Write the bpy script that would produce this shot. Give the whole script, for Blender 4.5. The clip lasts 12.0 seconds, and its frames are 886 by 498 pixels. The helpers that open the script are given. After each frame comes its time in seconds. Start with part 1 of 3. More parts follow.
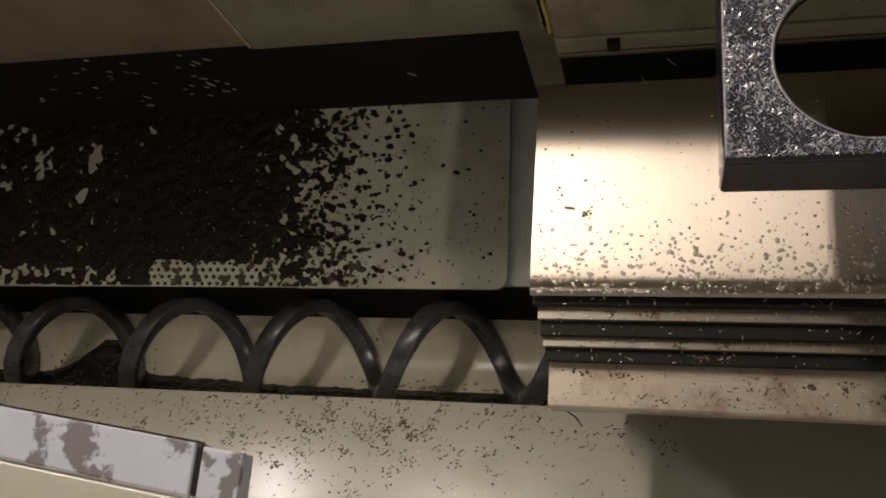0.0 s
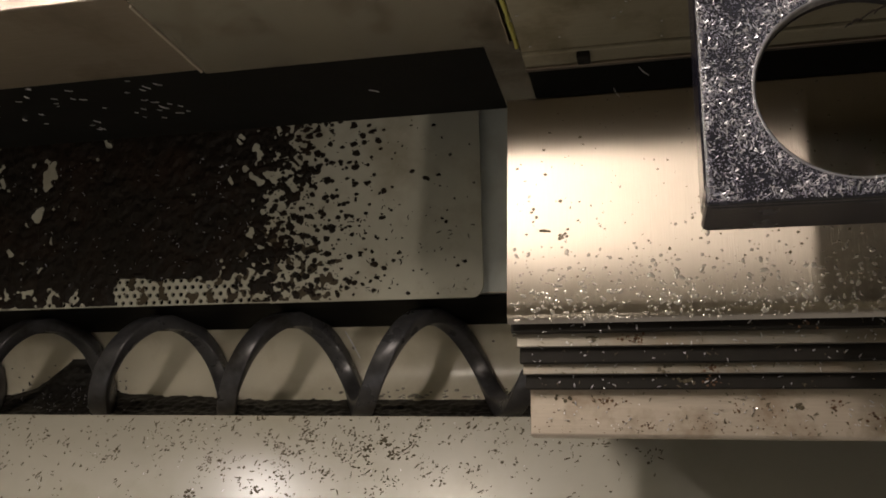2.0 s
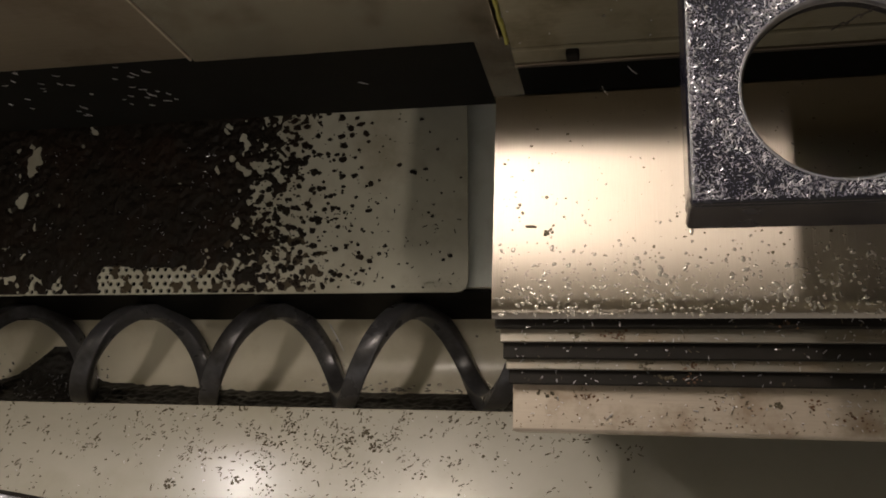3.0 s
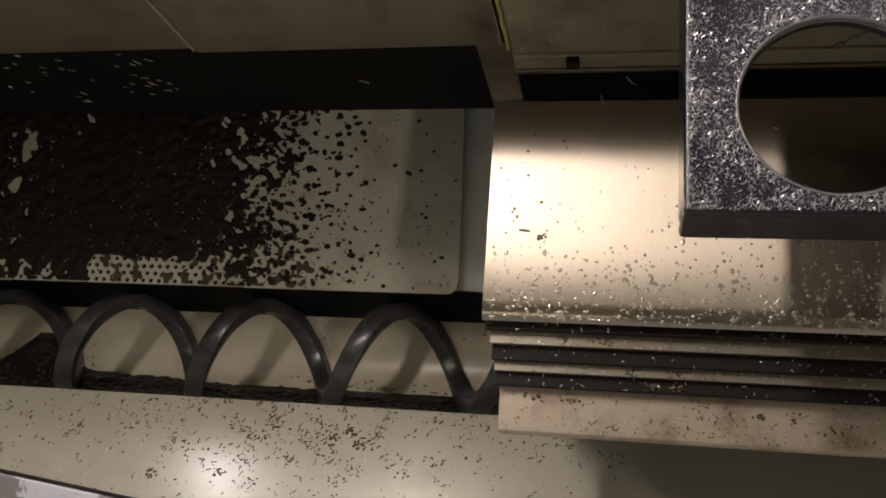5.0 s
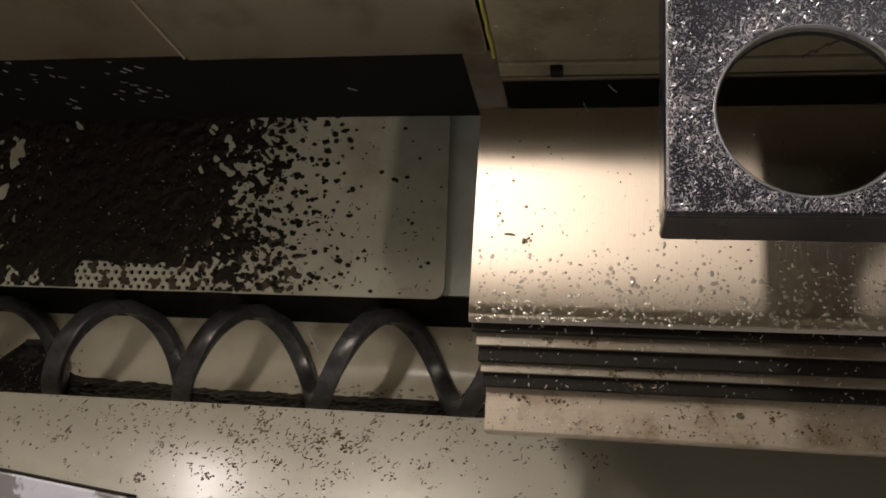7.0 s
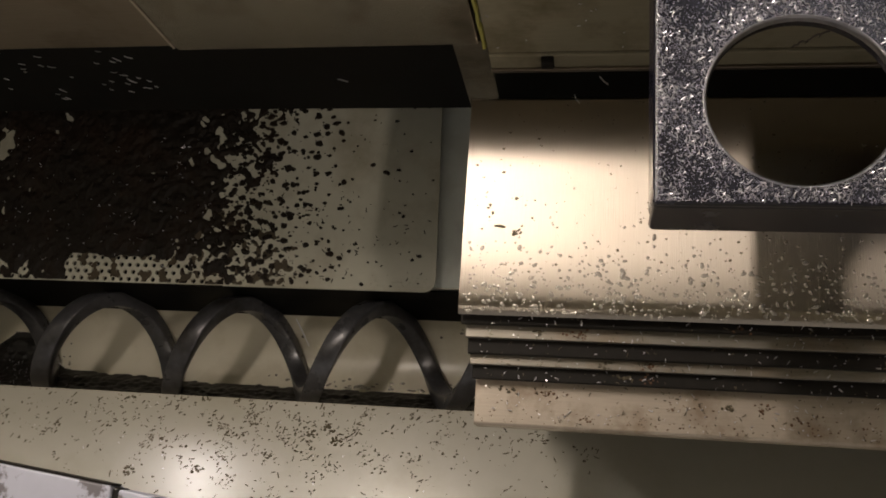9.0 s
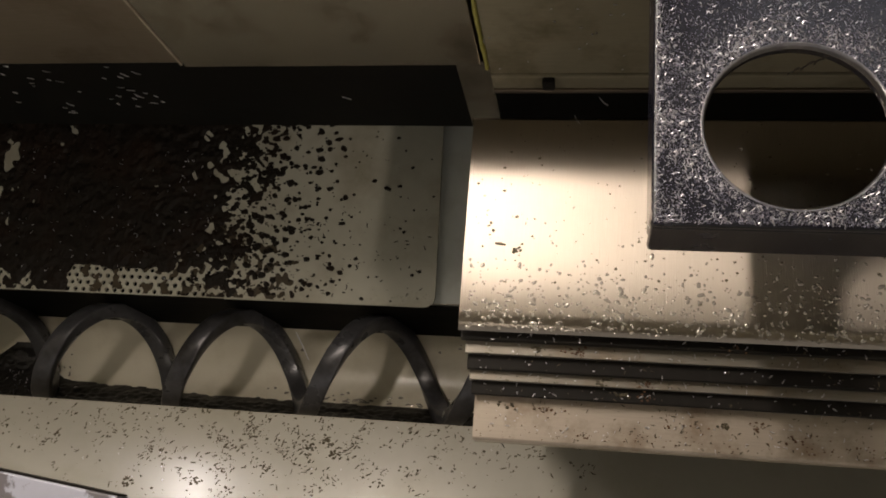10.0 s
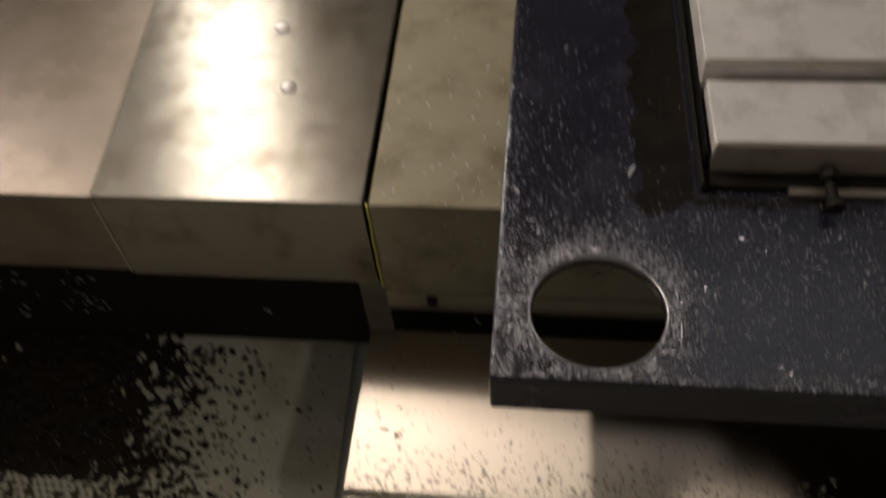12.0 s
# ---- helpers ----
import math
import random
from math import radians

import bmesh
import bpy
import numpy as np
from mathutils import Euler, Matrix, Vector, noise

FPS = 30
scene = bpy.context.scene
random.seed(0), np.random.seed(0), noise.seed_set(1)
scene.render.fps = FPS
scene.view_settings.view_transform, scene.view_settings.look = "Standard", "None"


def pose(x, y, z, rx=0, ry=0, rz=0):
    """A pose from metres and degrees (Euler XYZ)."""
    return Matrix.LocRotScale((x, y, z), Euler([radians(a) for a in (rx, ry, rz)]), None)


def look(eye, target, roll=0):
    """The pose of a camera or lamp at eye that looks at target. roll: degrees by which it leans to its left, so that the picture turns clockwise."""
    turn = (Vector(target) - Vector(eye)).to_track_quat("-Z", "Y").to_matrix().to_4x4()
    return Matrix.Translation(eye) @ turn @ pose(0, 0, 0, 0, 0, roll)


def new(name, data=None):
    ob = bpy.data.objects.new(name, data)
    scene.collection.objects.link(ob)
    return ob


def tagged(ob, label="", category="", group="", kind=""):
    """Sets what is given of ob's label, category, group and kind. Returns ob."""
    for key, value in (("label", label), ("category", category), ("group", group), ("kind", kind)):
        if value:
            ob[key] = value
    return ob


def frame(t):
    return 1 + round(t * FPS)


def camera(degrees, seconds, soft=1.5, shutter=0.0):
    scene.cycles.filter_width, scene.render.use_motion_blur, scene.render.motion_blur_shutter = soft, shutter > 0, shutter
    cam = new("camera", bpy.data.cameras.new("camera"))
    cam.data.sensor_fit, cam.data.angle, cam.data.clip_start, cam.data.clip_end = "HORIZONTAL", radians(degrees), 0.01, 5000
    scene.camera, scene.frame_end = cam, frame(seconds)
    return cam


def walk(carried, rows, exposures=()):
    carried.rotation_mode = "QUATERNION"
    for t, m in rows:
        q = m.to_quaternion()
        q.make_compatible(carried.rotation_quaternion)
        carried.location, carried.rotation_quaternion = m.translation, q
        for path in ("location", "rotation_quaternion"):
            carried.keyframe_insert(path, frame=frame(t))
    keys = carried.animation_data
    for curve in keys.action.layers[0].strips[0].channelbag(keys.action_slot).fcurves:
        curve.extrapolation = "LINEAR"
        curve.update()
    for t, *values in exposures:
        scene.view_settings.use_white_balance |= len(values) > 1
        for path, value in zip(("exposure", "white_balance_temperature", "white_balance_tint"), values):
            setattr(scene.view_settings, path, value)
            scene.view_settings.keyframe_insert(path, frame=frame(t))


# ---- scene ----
cam = camera(54.58, 12.0, soft=1.8, shutter=0.5)
ROWS = [
    (0.0, 0.0936, -0.0330, 1.1865, 18.75, 14.32, 4.51),
    (0.5, 0.0943, -0.0059, 1.1749, 16.24, 14.02, 2.76),
    (1.0, 0.0912, 0.0146, 1.1695, 15.24, 13.97, 1.93),
    (1.5, 0.0900, 0.0231, 1.1732, 15.45, 13.58, 1.34),
    (2.0, 0.0904, 0.0232, 1.1751, 15.58, 13.56, 1.32),
    (2.5, 0.0900, 0.0241, 1.1768, 15.52, 13.05, 1.81),
    (3.0, 0.0903, 0.0208, 1.1768, 15.52, 12.29, 2.23),
    (5.0, 0.0870, 0.0142, 1.1822, 16.39, 10.80, 4.46),
    (5.5, 0.0834, 0.0152, 1.1967, 18.23, 9.43, 4.44),
    (6.0, 0.0833, 0.0091, 1.1966, 17.95, 9.33, 4.61),
    (6.5, 0.0822, 0.0049, 1.1980, 17.29, 9.75, 4.22),
    (7.0, 0.0874, 0.0063, 1.1940, 16.93, 9.81, 4.05),
    (9.0, 0.0905, 0.0031, 1.1903, 16.74, 9.39, 4.14),
    (9.5, 0.0903, 0.0036, 1.1981, 17.69, 9.15, 4.59),
    (10.0, 0.0893, 0.0022, 1.2009, 17.76, 9.02, 4.73),
    (10.5, 0.0861, -0.0033, 1.2036, 18.03, 8.39, 4.77),
    (10.8, 0.0834, -0.0142, 1.2117, 19.57, 7.04, 3.88),
    (11.0, 0.0996, -0.0181, 1.2237, 23.20, 5.87, 3.12),
    (11.2, 0.1151, -0.0306, 1.2360, 27.11, 4.89, 2.61),
    (11.3, 0.1254, -0.0416, 1.2376, 27.57, 4.73, 2.22),
    (11.5, 0.1296, -0.0666, 1.2467, 29.01, 3.43, 2.33),
    (11.8, 0.1397, -0.1272, 1.2553, 34.26, 2.76, 4.20),
    (12.0, 0.1529, -0.1425, 1.2785, 38.28, 3.85, 5.52),
]
walk(cam, [(t, pose(x, y, z, rx, ry, rz)) for t, x, y, z, rx, ry, rz in ROWS],
     exposures=[(0.0, 0.0), (10.7, 0.0), (11.2, -0.3), (12.0, -0.7)])

# ---------------------------------------------------------------- light
world = bpy.data.worlds.new("world")
world.use_nodes = True
world.node_tree.nodes["Background"].inputs[0].default_value = (1.0, 0.90, 0.82, 1)
world.node_tree.nodes["Background"].inputs[1].default_value = 0.32
scene.world = world
scene.view_settings.exposure = 0.0


key_data = bpy.data.lights.new("tube_lamp_light", "AREA")
key_data.shape, key_data.size, key_data.size_y, key_data.energy, key_data.color = "RECTANGLE", 0.05, 0.44, 8.8, (1.0, 0.86, 0.735)
new("tube_lamp_light", key_data).matrix_world = pose(-0.43, 0.693, 1.655, 0, -22, 0)
beam = bpy.data.lights.new("side_lamp_light", "SPOT")
beam.energy, beam.color, beam.spot_size, beam.spot_blend, beam.shadow_soft_size = 10.5, (1.0, 0.87, 0.735), radians(27), 0.6, 0.035
new("side_lamp_light", beam).matrix_world = look((0.58, -0.35, 1.66), (-0.47, 0.38, 0.28))


# ---------------------------------------------------------------- materials
def material(name, colour, rough=0.5, rspan=0.12, metal=0.0, coat=0.0, bump=0.0, scale=40.0, vary=0.25, stretch=(1, 1, 1), dirt=None, dirt_scale=9.0, dirt_amount=0.5, spec=0.5, grain=None, aniso=0.7, coat_rough=0.21):
    m = bpy.data.materials.new(name)
    m.use_nodes = True
    nt = m.node_tree
    n, l = nt.nodes, nt.links
    b = n["Principled BSDF"]
    b.inputs["Metallic"].default_value = metal
    b.inputs["Coat Weight"].default_value = coat
    b.inputs["Coat Roughness"].default_value = coat_rough
    b.inputs["Specular IOR Level"].default_value = spec
    if grain:
        b.inputs["Anisotropic"].default_value = aniso
        tan = n.new("ShaderNodeCombineXYZ")
        for i in range(3):
            tan.inputs[i].default_value = grain[i]
        l.new(tan.outputs[0], b.inputs["Tangent"])
    mp = n.new("ShaderNodeMapping")
    mp.inputs["Scale"].default_value = stretch
    geo = n.new("ShaderNodeNewGeometry")
    l.new(geo.outputs["Position"], mp.inputs["Vector"])
    fine = n.new("ShaderNodeTexNoise")
    fine.inputs["Scale"].default_value, fine.inputs["Detail"].default_value = scale, 6
    l.new(mp.outputs[0], fine.inputs["Vector"])
    big = n.new("ShaderNodeTexNoise")
    big.inputs["Scale"].default_value, big.inputs["Detail"].default_value, big.inputs["Roughness"].default_value = dirt_scale, 8, 0.62
    l.new(geo.outputs["Position"], big.inputs["Vector"])
    mix = n.new("ShaderNodeMix")
    mix.data_type = "RGBA"
    mix.inputs["A"].default_value = (*[c * (1 - vary) for c in colour], 1)
    mix.inputs["B"].default_value = (*[min(1, c * (1 + vary)) for c in colour], 1)
    l.new(fine.outputs["Fac"], mix.inputs["Factor"])
    last = mix.outputs["Result"]
    ramp = n.new("ShaderNodeMapRange")
    ramp.inputs["From Min"].default_value, ramp.inputs["From Max"].default_value = 0.48, 0.72
    ramp.inputs["To Max"].default_value = dirt_amount
    l.new(big.outputs["Fac"], ramp.inputs["Value"])
    if dirt:
        stain = n.new("ShaderNodeMix")
        stain.data_type = "RGBA"
        stain.inputs["B"].default_value = (*dirt, 1)
        l.new(ramp.outputs[0], stain.inputs["Factor"])
        l.new(last, stain.inputs["A"])
        last = stain.outputs["Result"]
    l.new(last, b.inputs["Base Color"])
    r = n.new("ShaderNodeMapRange")
    r.inputs["To Min"].default_value, r.inputs["To Max"].default_value = max(0.03, rough - rspan), min(1, rough + rspan)
    l.new(big.outputs["Fac"], r.inputs["Value"])
    l.new(r.outputs[0], b.inputs["Roughness"])
    if bump:
        bp = n.new("ShaderNodeBump")
        bp.inputs["Strength"].default_value, bp.inputs["Distance"].default_value = bump, 0.001
        l.new(fine.outputs["Fac"], bp.inputs["Height"])
        l.new(bp.outputs[0], b.inputs["Normal"])
    return m


CREAM = material("cream_enamel", (0.425, 0.41, 0.345), 0.36, coat=1.0, coat_rough=0.20, bump=0.05, scale=60, vary=0.05, dirt=(0.25, 0.22, 0.13), dirt_scale=7, dirt_amount=0.45)
TRAYM = material("oily_cream_enamel", (0.54, 0.53, 0.44), 0.42, bump=0.06, scale=70, vary=0.07, dirt=(0.22, 0.17, 0.09), dirt_scale=14, dirt_amount=0.5)
BEDM = material("pale_bed_enamel", (0.72, 0.75, 0.70), 0.4, bump=0.05, scale=60, vary=0.06, dirt=(0.40, 0.38, 0.30), dirt_scale=12, dirt_amount=0.5)
STEEL = material("brushed_stainless", (0.44, 0.395, 0.34), 0.29, rspan=0.015, grain=(1, 0, 0), aniso=1.0, metal=1.0, bump=0.22, scale=30, vary=0.06, stretch=(40, 1.5, 40), dirt=(0.36, 0.32, 0.26), dirt_scale=11, dirt_amount=0.3)
COVER = material("worn_steel_cover", (0.315, 0.293, 0.255), 0.25, rspan=0.05, grain=(0, 1, 0), aniso=0.5, metal=1.0, bump=0.15, scale=24, vary=0.10, stretch=(2, 30, 30), dirt=(0.12, 0.095, 0.065), dirt_scale=16, dirt_amount=0.9)
SLAT = material("dull_slat_steel", (0.31, 0.285, 0.245), 0.42, metal=0.8, bump=0.12, scale=30, vary=0.15, stretch=(1.5, 25, 25), dirt=(0.22, 0.16, 0.10), dirt_scale=20, dirt_amount=0.7)
DULL = material("dull_grey_steel", (0.10, 0.095, 0.085), 0.5, metal=0.2, bump=0.1, scale=30, vary=0.15, dirt=(0.05, 0.04, 0.03), dirt_scale=9, dirt_amount=0.6)
OLIVE = material("stained_olive_steel", (0.27, 0.242, 0.170), 0.55, spec=0.3, metal=0.2, bump=0.15, scale=24, vary=0.15, stretch=(2, 20, 20), dirt=(0.11, 0.085, 0.04), dirt_scale=17, dirt_amount=0.8)
# The warm tint paints in the left cover's warm reflection.
PEACH = material("warm_dull_steel", (0.27, 0.228, 0.188), 0.34, metal=0.95, bump=0.15, scale=24, vary=0.12, stretch=(2, 20, 20), dirt=(0.17, 0.135, 0.10), dirt_scale=12, dirt_amount=0.9)
PALE = material("pale_scuffed_steel", (0.82, 0.79, 0.77), 0.42, metal=0.35, bump=0.12, scale=30, vary=0.10, dirt=(0.45, 0.42, 0.38), dirt_scale=26, dirt_amount=0.7)
DUST = material("grey_metal_dust", (0.34, 0.33, 0.40), 0.35, metal=0.7, vary=0.5, scale=900)
BEAD = material("wet_bead", (0.56, 0.52, 0.455), 0.2, rspan=0.04, metal=0.6, coat=1.0, vary=0.08)
TROUGHM = material("wet_cream_enamel", (0.70, 0.66, 0.54), 0.38, coat=0.35, bump=0.03, scale=40, vary=0.04, dirt=(0.40, 0.34, 0.22), dirt_scale=16, dirt_amount=0.4)
WORN = material("worn_bright_edge", (0.36, 0.35, 0.37), 0.32, metal=1.0, bump=0.3, scale=200, vary=0.3)
SKIRT = material("warm_steel_skirt", (0.51, 0.445, 0.37), 0.45, metal=0.6, bump=0.1, scale=30, vary=0.1, stretch=(1.5, 25, 25), dirt=(0.22, 0.15, 0.09), dirt_scale=26, dirt_amount=0.8)
BLACK = material("blackened_steel", (0.010, 0.010, 0.019), 0.25, spec=0.6, bump=0.12, scale=220, vary=0.3, dirt=(0.020, 0.020, 0.034), dirt_scale=22, dirt_amount=0.8)
RUBBER = material("black_wiper_rubber", (0.016, 0.014, 0.012), 0.55, spec=0.15, bump=0.2, scale=120, vary=0.3)
# Near-black for dark parts, and for shade behind the auger and slide.
DARK = material("dark_recess_and_shade", (0.0045, 0.0045, 0.004), 0.55, spec=0.08, bump=0.1, scale=60, vary=0.3, dirt=(0.010, 0.007, 0.005))
AUGER = material("dark_auger_steel", (0.095, 0.095, 0.103), 0.30, rspan=0.15, metal=0.4, bump=0.35, scale=110, vary=0.35, dirt=(0.014, 0.011, 0.008), dirt_scale=15, dirt_amount=0.95)
SEAL = material("yellow_sealant", (0.36, 0.33, 0.08), 0.5, bump=0.4, scale=150, vary=0.2)
CHIPDARK = material("wet_dark_swarf", (0.016, 0.012, 0.009), 0.5, spec=0.2, bump=0.3, scale=260, vary=0.4, dirt=(0.032, 0.016, 0.009), dirt_scale=14, dirt_amount=0.7)
CHIPBROWN = material("oily_brown_swarf", (0.095, 0.078, 0.048), 0.5, spec=0.3, bump=0.3, scale=260, vary=0.6, dirt=(0.09, 0.08, 0.055), dirt_scale=120, dirt_amount=0.8)
SLUDGE = material("black_oily_sludge", (0.010, 0.009, 0.008), 0.35, bump=0.4, scale=220, vary=0.4, dirt=(0.017, 0.014, 0.010), dirt_scale=60, dirt_amount=0.6)
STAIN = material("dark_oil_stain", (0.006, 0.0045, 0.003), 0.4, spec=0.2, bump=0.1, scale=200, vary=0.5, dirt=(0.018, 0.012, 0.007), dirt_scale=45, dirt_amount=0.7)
RUST = material("rusty_brown_grime", (0.13, 0.062, 0.026), 0.6, bump=0.4, scale=300, vary=0.5, dirt=(0.05, 0.03, 0.018), dirt_scale=140, dirt_amount=0.9)
FILM = material("brown_oil_film", (0.060, 0.044, 0.024), 0.4, bump=0.1, scale=150, vary=0.4, dirt=(0.028, 0.019, 0.010), dirt_scale=60, dirt_amount=0.9)
CHIPSHINE = material("bright_swarf", (0.76, 0.75, 0.80), 0.34, metal=1.0, bump=0.1, scale=200, vary=0.15)
WATER = material("coolant_drop", (0.9, 0.9, 0.86), 0.06, vary=0.02)
WATER.node_tree.nodes["Principled BSDF"].inputs["Transmission Weight"].default_value = 1.0
WATER.node_tree.nodes["Principled BSDF"].inputs["IOR"].default_value = 1.33
FLAKED = material("flaked_white_paint", (0.43, 0.44, 0.52), 0.5, bump=0.1, scale=80, vary=0.08, dirt=(0.15, 0.14, 0.15), dirt_scale=34, dirt_amount=1.0)
for node in FLAKED.node_tree.nodes:
    if node.type == "MAP_RANGE" and abs(node.inputs["From Min"].default_value - 0.48) < 1e-4:
        node.inputs["From Min"].default_value, node.inputs["From Max"].default_value = 0.54, 0.575
LAMPWHITE = material("lamp_housing", (0.75, 0.74, 0.70), 0.5, vary=0.05)


def emitter(name, colour, strength):
    m = bpy.data.materials.new(name)
    m.use_nodes = True
    b = m.node_tree.nodes["Principled BSDF"]
    b.inputs["Base Color"].default_value = (0.8, 0.8, 0.8, 1)
    b.inputs["Emission Color"].default_value = (*colour, 1)
    b.inputs["Emission Strength"].default_value = strength
    return m


# Glow of the added ceiling panel, not of a known lamp.
GLOW = emitter("fill_panel_glow", (0.94, 0.95, 1.0), 0.9)
SPOT = emitter("spot_glow", (1.0, 0.90, 0.85), 125.0)
TUBE = emitter("tube_glow", (1.0, 0.92, 0.82), 11.0)


# ---------------------------------------------------------------- building helpers
def empty(name, loc=(0, 0, 0)):
    ob = new(name)
    ob.empty_display_size = 0.05
    ob.location = loc
    return ob


def part(name, bm, mat, parent=None, label=""):
    me = bpy.data.meshes.new(name)
    bm.to_mesh(me)
    bm.free()
    me.materials.append(mat)
    ob = new(name, me)
    if parent:
        ob.parent = parent
        ob.matrix_parent_inverse = parent.matrix_basis.inverted()
    if label:
        ob["label"] = label
    return ob


def bevelled(bm, width, segments=2, angle=0.5):
    if width:
        bmesh.ops.remove_doubles(bm, verts=bm.verts, dist=1e-6)
        bmesh.ops.recalc_face_normals(bm, faces=bm.faces)
        es = [e for e in bm.edges if len(e.link_faces) == 2 and e.calc_face_angle(0) > angle]
        bmesh.ops.bevel(bm, geom=es, offset=width, segments=segments, affect="EDGES", profile=0.5, clamp_overlap=True)
    return bm


def box(x0, x1, y0, y1, z0, z1, bevel=0.0):
    bm = bmesh.new()
    bmesh.ops.create_cube(bm, size=1)
    for v in bm.verts:
        v.co = ((x0 + x1) / 2 + v.co.x * (x1 - x0), (y0 + y1) / 2 + v.co.y * (y1 - y0), (z0 + z1) / 2 + v.co.z * (z1 - z0))
    return bevelled(bm, bevel)


def prism(profile, x0, x1, bevel=0.0, skew=None, closed=True):
    """A profile of (y, z) points drawn along x. skew(x, y, z) may shift x."""
    bm = bmesh.new()
    ends = []
    for x in (x0, x1):
        ends.append([bm.verts.new((x + (skew(x, y, z) if skew else 0), y, z)) for y, z in profile])
    k = len(profile)
    for i in range(k if closed else k - 1):
        j = (i + 1) % k
        bm.faces.new((ends[0][i], ends[0][j], ends[1][j], ends[1][i]))
    if closed:
        bm.faces.new(ends[0])
        bm.faces.new(list(reversed(ends[1])))
    bmesh.ops.recalc_face_normals(bm, faces=bm.faces)
    return bevelled(bm, bevel)


def sheet(path, thick):
    """A closed profile from an open path of (y, z), thickened downwards."""
    out = []
    for i, (y, z) in enumerate(path):
        a, b = path[max(0, i - 1)], path[min(len(path) - 1, i + 1)]
        d = Vector((b[0] - a[0], b[1] - a[1])).normalized()
        nrm = Vector((-d.y, d.x))
        if nrm.y > 0:
            nrm = -nrm
        out.append((y + nrm.x * thick, z + nrm.y * thick))
    return list(path) + out[::-1]


# ---------------------------------------------------------------- the machine's shell
XL, XR = -1.05, 0.95
FRONT = [(-0.75, 0.5547), (-0.20, 0.3732), (0.0915, 0.277)]
AX_Y, AX_Z, AX_R = 0.160, 0.205, 0.0625
trough_path = [(0.0915, 0.277), (0.0895, 0.230)]
for i in range(13):
    a = math.pi + math.pi * i / 12
    trough_path.append((AX_Y + 0.0700 * math.cos(a), AX_Z + 0.004 + 0.0720 * math.sin(a)))
trough_path += [(0.2300, 0.230), (0.2300, 0.248)]

tagged(part("front_slope", prism(FRONT + [(0.0895, 0.272), (-0.20, 0.3672), (-0.75, 0.5487)], XL, XR, 0.0006), CREAM),
       "cream enamelled steel slope with scattered swarf", "sheet metal", kind="structure")
trough_ob = tagged(part("trough", prism(trough_path + [(y + (0.003 if y > AX_Y else -0.003), z - 0.003) for y, z in trough_path[::-1]], XL, XR), TROUGHM),
       "cream enamelled round-bottomed coolant trough", "trough", kind="structure")
trough_ob.data.polygons.foreach_set("use_smooth", [True] * len(trough_ob.data.polygons))
trough_ob.data.set_sharp_from_angle(angle=radians(32))
BED = [(0.2300, 0.246), (0.60, 0.322), (0.60, 0.318), (0.2300, 0.242)]
tagged(part("bed_slope", prism(BED, XL, XR), BEDM), "oily cream enamelled bed sheet under the slides", "sheet metal", kind="structure")
# Unseen wall, kept dark to cut reflections in the plate and fill light.
tagged(part("wall_north", box(XL - 0.02, XR + 0.02, 1.10, 1.12, 0.0, 1.75), DULL), "unseen rear wall, dark grey to dim reflections in the plate", "wall", kind="structure")
tagged(part("wall_west", box(XL - 0.02, XL, -0.75, 1.10, 0.0, 1.75), CREAM), "cream enamelled side enclosure wall", "wall", kind="structure")
tagged(part("wall_east", box(XR, XR + 0.02, -0.75, 1.10, 0.0, 1.75), CREAM), "cream enamelled side enclosure wall", "wall", kind="structure")
tagged(part("ceiling", box(XL - 0.02, XR + 0.02, -0.75, 1.12, 1.75, 1.77), CREAM), "cream enamelled enclosure roof", "ceiling", kind="structure")
tagged(part("ground", box(-3, 3, -3, 3, -0.02, 0.0), DARK), "dark workshop floor under the machine", "floor", kind="structure")

# ---------------------------------------------------------------- rear covers
FACE_Y, TOP_Z = 0.3404, 0.720


mid = empty("way_cover", (-0.13, 0.45, 0.60))
tagged(mid, "brushed stainless box cover with rubbed top", "machine cover", group="rear way covers")
part("cover_shell", prism([(FACE_Y, 0.602), (FACE_Y, TOP_Z), (1.05, TOP_Z), (1.05, 0.602)], -0.2545, -0.003, 0.0015,
                          skew=lambda x, y, z: -0.105 * (y - FACE_Y) if x < -0.2 else -0.02 * (y - FACE_Y)), COVER, mid)
left = empty("way_cover", (-0.6, 0.45, 0.60))
tagged(left, "dull stainless box cover, a warm reflection tinted into its steel", "machine cover", group="rear way covers")
part("cover_shell", prism([(FACE_Y + 0.002, 0.606), (FACE_Y + 0.002, TOP_Z - 0.003), (1.05, TOP_Z - 0.003), (1.05, 0.606)], XL + 0.002, -0.2552, 0.0012,
                          skew=lambda x, y, z: -0.105 * (y - FACE_Y) if x > -0.5 else 0), PEACH, left)
right = empty("way_cover", (0.3, 0.45, 0.60))
tagged(right, "stained olive-grey steel box cover", "machine cover", group="rear way covers")
part("cover_shell", prism([(FACE_Y - 0.001, 0.590), (FACE_Y - 0.001, TOP_Z), (1.05, TOP_Z), (1.05, 0.590)], 0.0028, XR - 0.002, 0.0015,
                          skew=lambda x, y, z: -0.02 * (y - FACE_Y) if x < 0.5 else 0), OLIVE, right)
part("flange", box(0.0028, XR - 0.002, 0.3375, 0.36, 0.566, 0.5895, 0.002), OLIVE, right, "worn bare-metal lower flange")
part("flange_lip", box(0.0030, XR - 0.002, 0.3350, 0.3374, 0.5655, 0.5705, 0.0008), PEACH, right, "worn lip of the flange")
